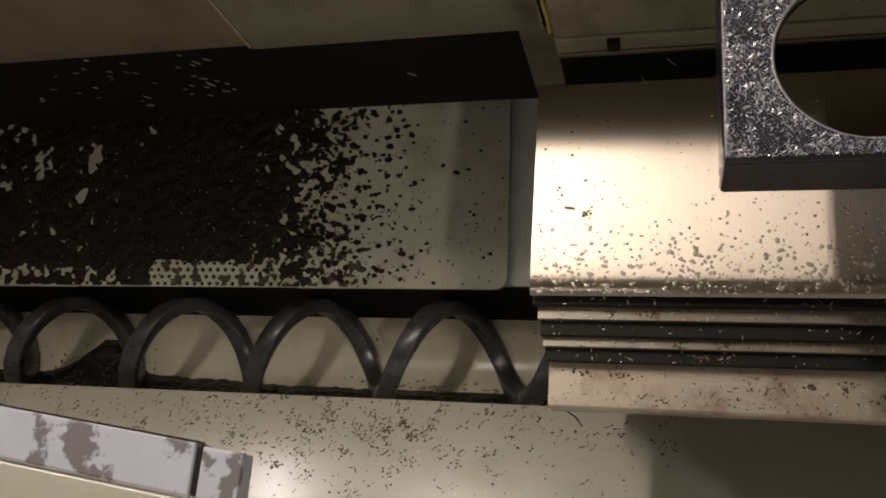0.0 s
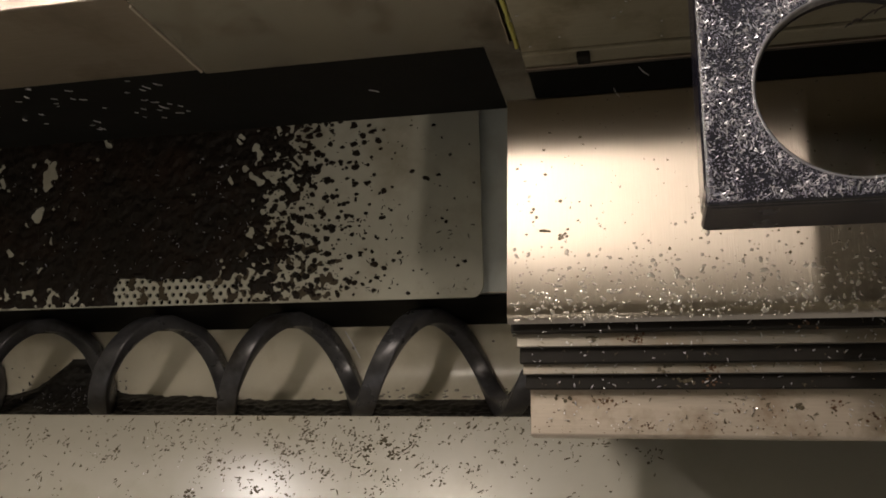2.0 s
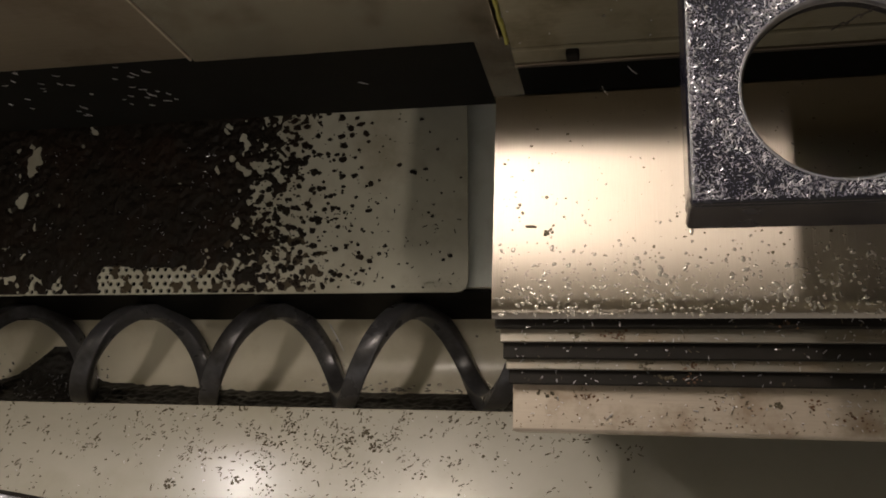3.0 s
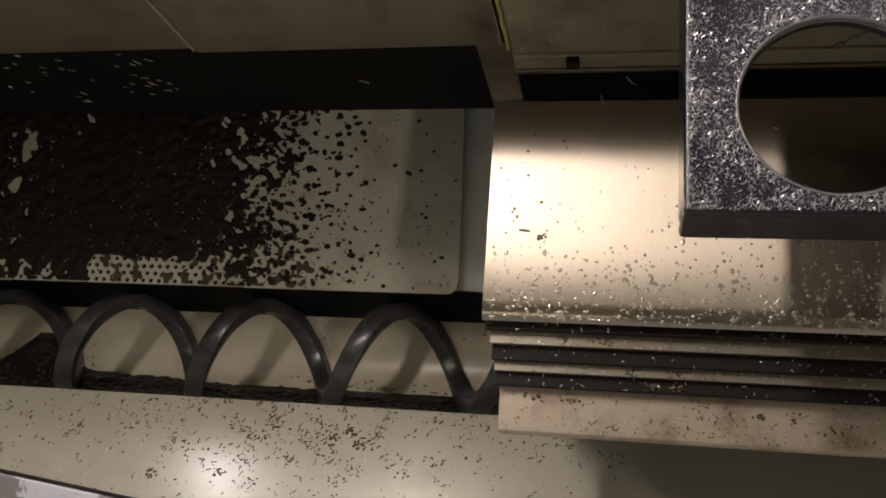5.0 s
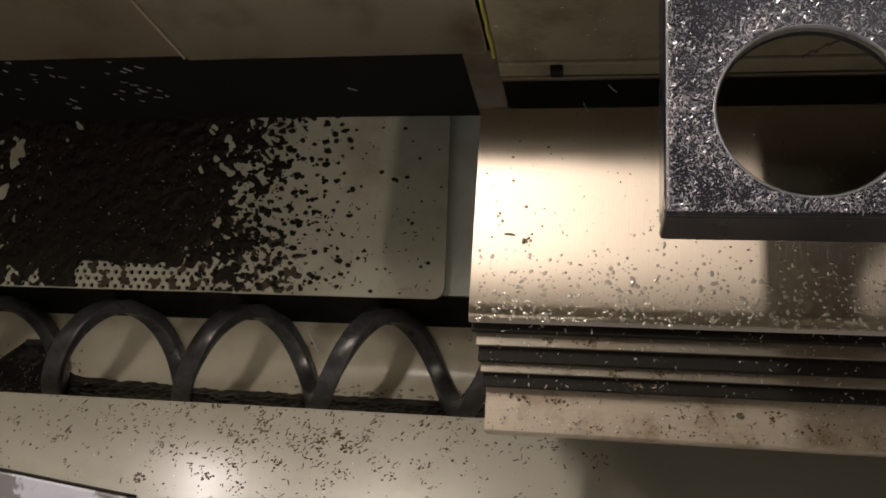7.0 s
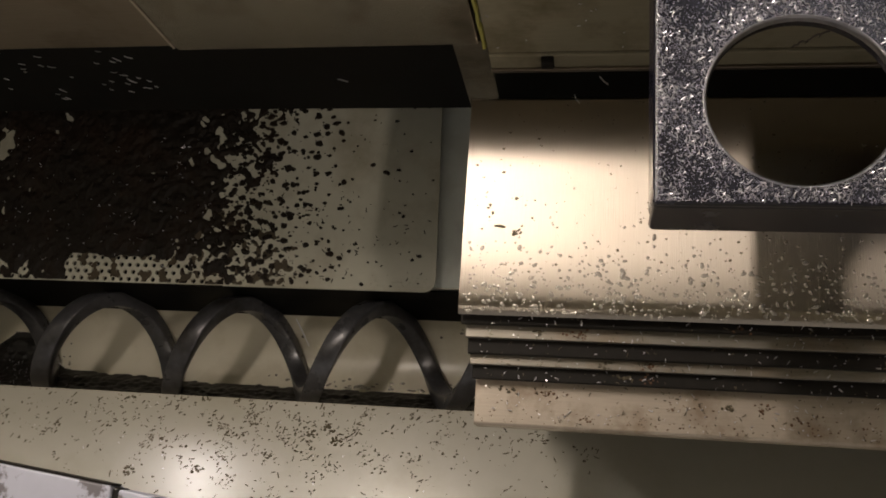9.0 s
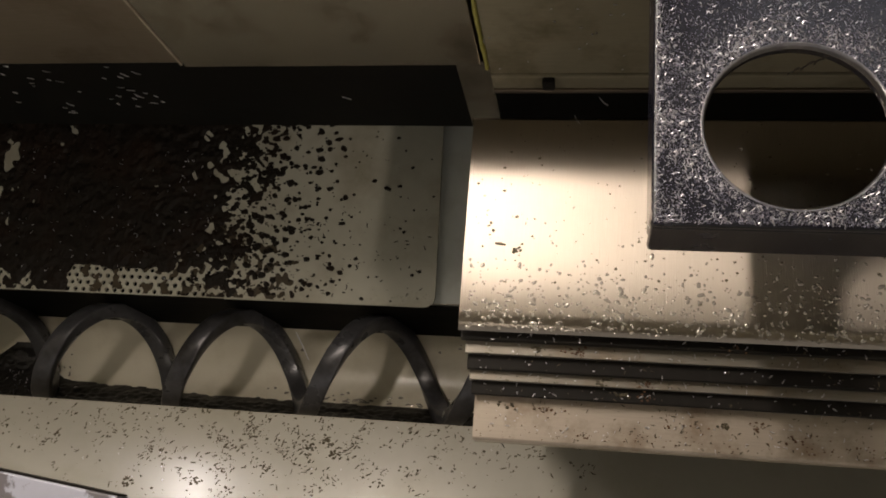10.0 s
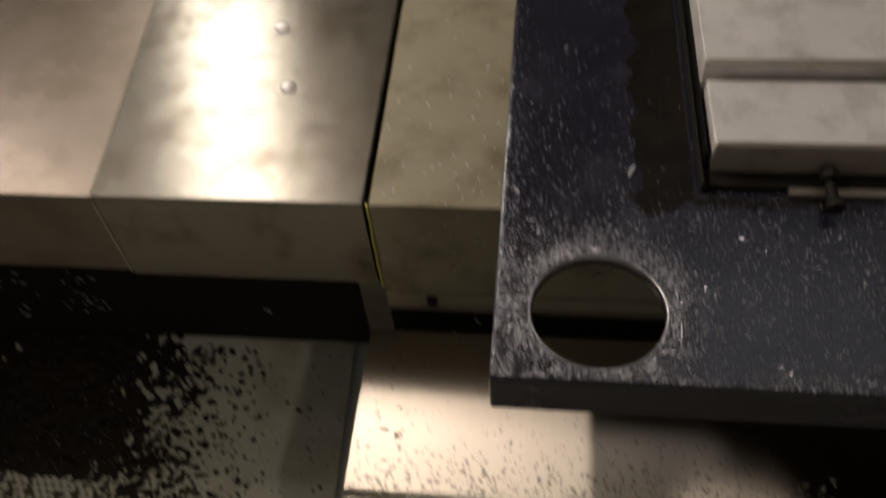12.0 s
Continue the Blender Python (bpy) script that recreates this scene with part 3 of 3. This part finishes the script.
dark.make("front_swarf", CHIPBROWN, "dark wet slivers of swarf scattered on cream enamel", "swarf")
for _ in range(40):
    x, y = rng.uniform(-0.6, 0.05), rng.uniform(-0.06, 0.088)
    bright.sliver((x, y, front_z(y) + 0.0004), FRONT_UP, rng.uniform(0.001, 0.003), 0.0007, 0.0004, rng.uniform(0, 3.14), 0.2)


curl = Bits()
curl.sliver((-0.006, 0.0790, front_z(0.0790) + 0.0006), FRONT_UP, 0.024, 0.0016, 0.0012, -0.75, 0.0, 0.35)
curl.make("swarf_curl", CHIPDARK, "single long dark curl of swarf under the skirt", "swarf")

# the wet heap on the tray: a sheet of lumps with a ragged edge and gaps
def heap(x, y):
    v = Vector((x, y, 0.0))
    f = max(-1.9, min(1.5, (-0.332 - 0.10 * (0.34 - y) - x) / 0.095))
    f += 1.15 * noise.noise(v * 80) + 0.75 * noise.noise(v * 180 + Vector((5, 2, 0))) + 0.6 * noise.noise(v * 28)
    if x < -0.37:
        f -= (1.1 + 2.2 * max(0.0, min(1.0, (x + 0.56) / 0.03, (-0.395 - x) / 0.02))) * max(0.0, min(1.0, (0.2555 - y + 0.006 * noise.noise(v * 60)) / 0.012)) * (0.55 + 0.6 * noise.noise(v * 24 + Vector((1, 7, 0))) + 0.5 * (x > -0.53))
    f -= (0.85 + 0.9 * noise.noise(v * 17 + Vector((3, 1, 2)))) * max(0.0, min(1.0, (-0.585 - x) / 0.06))
    for bx, by, r in ((-0.643, 0.392, 0.007), (-0.556, 0.420, 0.006), (-0.575, 0.405, 0.005), (-0.66, 0.34, 0.009)):
        d2 = ((x - bx) ** 2 + (y - by) ** 2) / r ** 2
        f -= 2.7 * math.exp(-min(60.0, d2) * max(0.15, 1.0 + 2.6 * noise.noise(v * 90 + Vector((2, 2, 4)))))
    if -0.548 + 0.03 * noise.noise(v * 38) < x < -0.432 + 0.01 * noise.noise(v * 50) and y < 0.2545 + 0.008 * noise.noise(v * 45):
        f -= 3.0
    return f


def heap_mesh(field, x0, x1, y0, y1, step, high):
    v, f = [], []
    nx, ny = int((x1 - x0) / step), int((y1 - y0) / step)
    val = [[field(x0 + i * step, y0 + j * step) for j in range(ny + 1)] for i in range(nx + 1)]

    def point(i, j):
        x, y = x0 + i * step, y0 + j * step
        return x, y, val[i][j]

    seen = {}

    def vert(p):
        key = (round(p[0], 6), round(p[1], 6))
        if key not in seen:
            g = max(0.0, p[2])
            h = 0.0004 + high * min(1.6, g) ** 0.8 * (0.8 + 0.45 * noise.noise(Vector((p[0] * 70, p[1] * 70, 1.0))) + 0.12 * noise.noise(Vector((p[0] * 420, p[1] * 420, 2.0))))
            seen[key] = len(v)
            v.append((p[0], p[1], bed_z(p[1]) + max(0.0003, h)))
        return seen[key]

    for i in range(nx):
        for j in range(ny):
            c = [point(i, j), point(i + 1, j), point(i + 1, j + 1), point(i, j + 1)]
            if all(q[2] <= 0 for q in c):
                continue
            poly = []
            for a, b in zip(c, c[1:] + c[:1]):
                if a[2] > 0:
                    poly.append(a)
                if (a[2] > 0) != (b[2] > 0):
                    t = a[2] / (a[2] - b[2])
                    poly.append((a[0] + (b[0] - a[0]) * t, a[1] + (b[1] - a[1]) * t, 0.0))
            ids = []
            for q in poly:
                k = vert(q)
                if k not in ids:
                    ids.append(k)
            if len(ids) > 2:
                f.append(ids)
    return v, f


def film(x, y):
    v = Vector((x, y, 4.0))
    f = (-0.235 - x) / 0.06 - max(0.0, (y - 0.275) / 0.022)
    f = min(0.5, f) - 0.62 - (0.12 if x < -0.40 else 0.0) + 1.0 * noise.noise(v * 75) + 0.6 * noise.noise(v * 170)
    return f


fv, ff = heap_mesh(film, -0.60, -0.150, 0.2250, 0.330, 0.0024, 0.0002)
me = bpy.data.meshes.new("oil_film")
me.from_pydata(fv, [], ff)
me.materials.append(FILM)
me.update()
tagged(new("oil_film", me), "brown oily film smeared along the tray edge", "oil film", kind="stuff")
hv, hf = heap_mesh(heap, -0.86, -0.150, 0.2245, 0.500, 0.0026, 0.0030)
me = bpy.data.meshes.new("swarf_heap")
me.from_pydata(hv, [], hf)
me.materials.append(CHIPDARK)
me.update()
tagged(new("swarf_heap", me), "dark brown wet heap of swarf on the tray", "swarf", kind="stuff")

loose = Bits()
TRAY_UP = (0, -0.196, 0.98)
for _ in range(760):
    x = -0.355 + abs(rng.gauss(0, 0.080)) if rng.random() < 0.86 else rng.uniform(-0.32, -0.095)
    y = rng.uniform(0.228, 0.44)
    if x > -0.093:
        continue
    r = rng.choice((0.0009, 0.0013, 0.0019, 0.0028, 0.0042)) * (1.15 if x < -0.27 else 1.0 if x < -0.2 else 0.7)
    loose.lump((x, y, bed_z(y) + 0.0001), TRAY_UP, r * rng.uniform(0.8, 1.2), r * 0.6, rng.choice((5, 6, 7, 8)))
for _ in range(60):
    x, y = rng.uniform(-0.33, -0.095), rng.uniform(0.227, 0.33)
    loose.sliver((x, y, bed_z(y) + 0.0001), TRAY_UP, rng.uniform(0.002, 0.006), 0.0012, 0.0006, rng.uniform(0, 3.14), 0, rng.uniform(-0.5, 0.5))
loose.make("tray_swarf", CHIPDARK, "loose dark flakes of swarf on the tray", "swarf")
for _ in range(170):
    x, y = rng.uniform(-0.70, -0.36), rng.uniform(0.235, 0.40)
    bright.sliver((x, y, bed_z(y) + 0.0055), (rng.uniform(-.5, .5), rng.uniform(-.7, .3), 1), rng.uniform(0.0012, 0.004), 0.0007, 0.0004, rng.uniform(0, 3.14), rng.uniform(0, 0.5), 0.3)
for _ in range(46):
    x = -0.30 - abs(rng.gauss(0, 0.13))
    z = rng.uniform(0.505, 0.597)
    bright.sliver((x, 0.3466, z), (0, -1, 0), rng.uniform(0.003, 0.008), 0.0011, 0.0005, rng.uniform(-0.9, 0.2), 0.1, rng.uniform(-0.4, 0.4))
bright.sliver((-0.132, 0.3466, 0.536), (0, -1, 0), 0.009, 0.0012, 0.0005, -0.4, 0.1, 0.3)

# clumps, and beads standing in for wet glints, in the trough
sludge = Bits()


def trough_at(a, r=0.0685):
    """A place on the trough's wall and its inward normal; a: degrees from straight down towards the rear."""
    c, s = math.sin(radians(a)), -math.cos(radians(a))
    return (AX_Y + r * c, AX_Z + 0.004 + 0.072 / 0.070 * r * s), (0, -c, -s)


def sludge_depth(x, a):
    v = Vector((x * 40, a * 0.05, 0.0))
    edge = -33 + 44 * math.exp(-((x + 0.680) / 0.050) ** 2) + 7 * max(0.0, min(1.0, (-0.40 - x) / 0.15))
    return (edge - a) / 9 + 0.3 * noise.noise(v) + 0.15 * noise.noise(v * 3.1)


def sludge_mesh():
    step, da = 0.003, 1.8
    nx, na = int(1.0 / step), 50
    grid = {}
    for i in range(nx + 1):
        for j in range(na + 1):
            x, a = -0.98 + i * step, -75 + j * da
            d = sludge_depth(x, a)
            h = 0.0035 * min(1.5, d) * (1 + 0.5 * noise.noise(Vector((x * 150, a * 0.2, 3)))) if d > 0 else -0.002
            (y, z), up = trough_at(a, 0.0698 - h)
            grid[i, j] = len(sludge.v)
            sludge.v.append(Vector((x, y, z)))
    for i in range(nx):
        for j in range(na):
            sludge.f.append((grid[i, j], grid[i + 1, j], grid[i + 1, j + 1], grid[i, j + 1]))


sludge_mesh()
for _ in range(90):
    x = -0.69 + rng.gauss(0, 0.045)
    (y, z), up = trough_at(rng.uniform(-50, 8), 0.064)
    sludge.lump((x, y, z), up, rng.uniform(0.0008, 0.0022), rng.uniform(0.001, 0.002), 5)
sludge.make("trough_sludge", SLUDGE, "black sludge of fine swarf along the trough wall", "swarf", smooth=True)
for _ in range(60):
    (y, z), up = trough_at(rng.uniform(-62, -20), 0.064)
    bright.sliver((-0.67 + rng.gauss(0, 0.04), y, z), up, rng.uniform(0.002, 0.006), 0.0008, 0.0005, rng.uniform(0, 3.14), 0.3, 0.5)

bright.sliver((-0.260, 0.182, 0.2015), (0, -0.2, 1), 0.037, 0.0017, 0.0009, -1.06, 0.0, 0.05)
glints = Bits()
# This row of beads replaces the wet highlight along the sludge edge.
for _ in range(26):
    (y, z), up = trough_at(rng.gauss(-31, 1.2), 0.0680)
    r = rng.uniform(0.0010, 0.0020)
    glints.drop((rng.choice((-0.20, -0.09, -0.13)) + rng.gauss(0, 0.022), y, z), up, r, r * 0.6, rng.uniform(1.2, 3.0))
for _ in range(46):
    (y, z), up = trough_at(rng.uniform(-30, -20) if rng.random() < 0.7 else rng.uniform(15, 38), 0.0694)
    r = rng.uniform(0.0009, 0.0022)
    glints.drop((rng.uniform(-0.33, -0.03), y, z), up, r, r * 0.8, rng.uniform(0.8, 2.2))
glints.make("trough_drops", BEAD, "coolant beads, some standing in for wet glints in the trough", "drops", smooth=True)

# the slide: slivers on slats and skirt, drops on the sheet


def slide_z(y):
    pts = sorted(top_path)
    for (a, za), (b, zb) in zip(pts, pts[1:]):
        if a <= y <= b:
            return za + (zb - za) * (y - a) / (b - a)
    return pts[0][1]


grit = Bits()
LEVELS = ((0.1335, 0.1425, 0.5420), (0.1245, 0.1330, 0.5330), (0.1130, 0.1240, 0.5270), (0.1055, 0.1120, 0.5205), (0.0950, 0.1045, 0.5150), (0.0625, 0.0940, 0.5045))
for y0, y1, z in LEVELS:
    for _ in range(70 if y1 - y0 < 0.02 else 230):
        x, y = rng.uniform(0.0, 0.40), rng.uniform(y0, y1)
        who = bright if rng.random() < 0.5 else grit
        who.sliver((x, y, z + 0.0002), (0, -0.03, 1), rng.choice((0.0010, 0.0014, 0.002, 0.0035)), rng.uniform(0.0005, 0.0010), 0.0005, rng.uniform(0, 3.14), rng.uniform(0, 0.2), rng.uniform(-0.4, 0.4))
for cx, cy, z in ((0.047, 0.129, 0.5332), (0.10, 0.1085, 0.5207), (0.115, 0.099, 0.5152), (0.025, 0.088, 0.5045), (0.19, 0.083, 0.5045)):
    for _ in range(9):
        grit.lump((cx + rng.gauss(0, 0.003), cy + rng.gauss(0, 0.0015), z), (0, 0, 1), rng.uniform(0.0008, 0.0018), 0.0008)
for _ in range(300):
    x, y = rng.uniform(-0.008, 0.40), min(0.32, 0.165 + abs(rng.gauss(0, 0.06)))
    grit.lump((x, y, slide_z(y)), (0, 0, 1), rng.choice((0.0005, 0.0006, 0.0008, 0.0011, 0.0015)), 0.0005, 5)
grit.sliver((0.0155, 0.2085, slide_z(0.2085)), (0, 0, 1), 0.0085, 0.0022, 0.001, -0.12, 0, 0.1)
for _ in range(10):
    grit.lump((0.0285 + rng.gauss(0, 0.0022), 0.2035 + rng.gauss(0, 0.0014), slide_z(0.203)), (0, 0, 1), rng.uniform(0.0008, 0.0016), 0.001)
rust = Bits()
for cx, cy, z, k, sp in ((0.078, 0.129, 0.5332, 26, 0.0035), (0.132, 0.1085, 0.5207, 18, 0.0030), (0.132, 0.100, 0.5152, 10, 0.0030), (0.055, 0.086, 0.5047, 22, 0.0060), (0.215, 0.084, 0.5047, 18, 0.0035),
                         (0.085, 0.068, 0.5040, 10, 0.0030), (0.250, 0.076, 0.5043, 12, 0.0060), (0.160, 0.080, 0.5046, 14, 0.0120), (0.195, 0.137, 0.5422, 10, 0.0050), (0.27, 0.210, 0.5532, 9, 0.0020), (0.125, 0.188, 0.5527, 16, 0.0028)):
    for _ in range(k):
        rust.lump((cx + rng.gauss(0, sp), cy + rng.gauss(0, min(sp, 0.0020)), z), (0, 0, 1), rng.uniform(0.0005, 0.0013), rng.uniform(0.0004, 0.0009))
for _ in range(150):
    x = rng.uniform(0.0, 0.40)
    rust.lump((x, 0.0625 + abs(rng.gauss(0, 0.008)), 0.5040), (0, 0, 1), rng.uniform(0.0003, 0.0009), 0.0003)
rust.make("rusty_grime", RUST, "rust-brown clumps of grime on slats and skirt", "grime")
grit.make("slide_grit", CHIPBROWN, "dark grit and slivers on the slide cover", "swarf")
bright.sliver((0.072, 0.317, slide_z(0.317)), (0, 0, 1), 0.009, 0.001, 0.0006, 2.1, 0.1, 0.3)
bright.sliver((0.093, 0.3365, 0.548), (0, -0.3, 1), 0.010, 0.001, 0.0006, 2.4, 0.1, 0.3)

drops = Bits()
n = 0
while n < 1350:
    x = rng.uniform(-0.010, 0.42)
    low = rng.random() < 0.80
    y = (0.1405 + min(0.07, abs(rng.gauss(0, 0.026)))) if low else rng.uniform(0.2, 0.318)
    if not low and rng.random() < 0.35:
        continue
    n += 1
    r = rng.choice((0.0004, 0.0006, 0.0008, 0.0010, 0.0014)) * rng.uniform(0.8, 1.2) * (1.0 if low else 0.6)
    drops.drop((x, y, slide_z(y) + 0.00005), (0, -0.11 if y < 0.19 else 0, 1), r, r * 0.33, rng.uniform(0.6, 1.9), rng.uniform(0, 3.14))
drops.make("coolant_drops", BEAD, "clear coolant drops standing on the steel sheet", "drops", smooth=True)

tray_drops = Bits()
for _ in range(46):
    x, y = rng.uniform(-0.165, -0.097), 0.2275 + abs(rng.gauss(0, 0.006))
    r = rng.uniform(0.0006, 0.0016)
    tray_drops.drop((x, y, bed_z(y) + 0.00005), TRAY_UP, r, r * 0.7, rng.uniform(0.7, 1.4), rng.uniform(0, 3.14))
tray_drops.make("tray_drops", WATER, "clear coolant drops along the tray edge", "drops", smooth=True)

# bright dust on the black plate
dust, fine_dust = Bits(), Bits()
n = 0
while n < 27000:
    x, y = rng.uniform(0.1215, 0.60), rng.uniform(0.163, 0.62)
    d = math.hypot(x - HX, y - HY)
    if d < HR + 0.0015 or (x > 0.282 and y > 0.345):
        continue
    if 0.229 < x < 0.283 and y > 0.322 and rng.random() < 0.85:
        continue
    dens = 0.10 + 0.9 * math.exp(-((d - HR) / 0.022) ** 2) + 0.4 * math.exp(-((y - 0.163) / 0.012) ** 2) + 0.9 * math.exp(-((y - 0.1635) / 0.0015) ** 2) + 0.4 * math.exp(-((x - 0.122) / 0.012) ** 2) + 1.2 * math.exp(-((x - 0.1225) / 0.0014) ** 2)
    dens *= math.exp(-max(0.0, x - 0.27) * 1.5) * math.exp(-max(0.0, y - 0.290) * 9.0)
    dens *= 0.8 + 0.75 * noise.noise(Vector((x * 60, y * 60, 9.0)))
    if rng.random() > dens:
        continue
    n += 1
    big = rng.random() < 0.14
    l = (rng.uniform(0.0011, 0.0030) if big else rng.uniform(0.0003, 0.0011))
    (dust if big else fine_dust).sliver((x, y, PZ + 0.0001), (rng.uniform(-0.3, 0.3), rng.uniform(-0.3, 0.3), 1), l, rng.uniform(0.0003, 0.0006) * (1.1 if big else 0.7), 0.0002, rng.uniform(0, 3.14), rng.uniform(0, 0.6), rng.uniform(-0.5, 0.5))
fine_dust.make("plate_dust", DUST, "grey metal dust on the black plate", "swarf")
dust.make("plate_swarf", CHIPSHINE, "glittering fine swarf on the black plate", "swarf")
for _ in range(46):
    x, y = rng.uniform(0.006, 0.118), FACE_Y + abs(rng.gauss(0, 0.12))
    bright.sliver((x, y, TOP_Z + 0.0003), (0, 0, 1), rng.uniform(0.0014, 0.0040), 0.0008, 0.0004, rng.uniform(0, 3.14), 0.1, rng.uniform(-0.4, 0.4))
for _ in range(18):
    x, z = rng.uniform(0.008, 0.118), rng.uniform(0.595, 0.715)
    bright.sliver((x, FACE_Y - 0.0014, z), (0, -1, 0), rng.uniform(0.001, 0.0028), 0.0007, 0.0004, rng.uniform(0, 3.14), 0.1, 0.3)
strand = Bits()
for i in range(9):
    strand.sliver((0.196 + 0.0024 * i, 0.2565 + 0.0012 * i, PZ - 0.004 + 0.0012 * math.sin(i * 1.7)), (0.1, -0.3, 1), 0.0042, 0.0011, 0.0007, 0.45 + 0.4 * math.sin(i * 2.3), 0.1, 0.5)
strand.make("hanging_swarf", CHIPDARK, "dark strand of swarf caught on the rim of the hole", "swarf")
bright.sliver((0.227, 0.364, PZ), (0, 0, 1), 0.011, 0.0035, 0.001, 1.1, 0.15, 0.1)
bright.make("bright_swarf", CHIPSHINE, "bright curled slivers of swarf", "swarf")

# ---------------------------------------------------------------- lamps
# Unseen panel, added so the black plate and pale cover reflect more light.
lamp = empty("ceiling_fill_panel", (0.6, 0.83, 1.748))
tagged(lamp, "unseen flat glowing panel added to brighten plate and cover", "lamp")
part("housing", box(0.28, 0.93, 0.60, 1.07, 1.71, 1.748, 0.004), LAMPWHITE, lamp)
part("diffuser", box(0.30, 0.91, 0.62, 1.05, 1.700, 1.7095, 0.002), GLOW, lamp)
tube = empty("wall_lamp", (-0.48, 1.08, 1.3))
tagged(tube, "upright tube lamp on the rear wall", "lamp")


def leaning(x0, x1, y0, y1, z0, z1, bevel):
    bm = box(x0, x1, y0, y1, z0, z1, bevel)
    for v in bm.verts:
        v.co.x -= 0.30 * (v.co.z - 1.33)
    return bm


part("housing", leaning(-0.575, -0.385, 1.075, 1.098, 0.98, 1.69, 0.004), LAMPWHITE, tube)
part("diffuser", leaning(-0.560, -0.400, 1.060, 1.0745, 1.00, 1.67, 0.003), TUBE, tube)
spot = empty("spot_lamp", (-1.04, 0.86, 1.59))
tagged(spot, "small square spot lamp on the side wall", "lamp")
part("housing", box(-1.049, -1.030, 0.835, 0.995, 1.445, 1.605, 0.004), LAMPWHITE, spot)
part("diffuser", box(-1.0295, -1.020, 0.855, 0.975, 1.465, 1.585, 0.003), SPOT, spot)
key = empty("tube_lamp", (-0.43, 0.690, 1.748))
tagged(key, "slim tube lamp running front to rear under the roof", "lamp")
part("housing", box(-0.475, -0.385, 0.452, 0.928, 1.690, 1.7485, 0.004), LAMPWHITE, key)
part("end_cap", box(-0.470, -0.390, 0.444, 0.4515, 1.668, 1.74, 0.002), RUBBER, key)
part("end_cap", box(-0.470, -0.390, 0.9285, 0.936, 1.668, 1.74, 0.002), RUBBER, key)
side = empty("side_lamp", (0.58, -0.35, 1.748))
tagged(side, "small lamp block under the roof", "lamp")
part("housing", box(0.50, 0.66, -0.43, -0.27, 1.705, 1.7485, 0.004), LAMPWHITE, side)
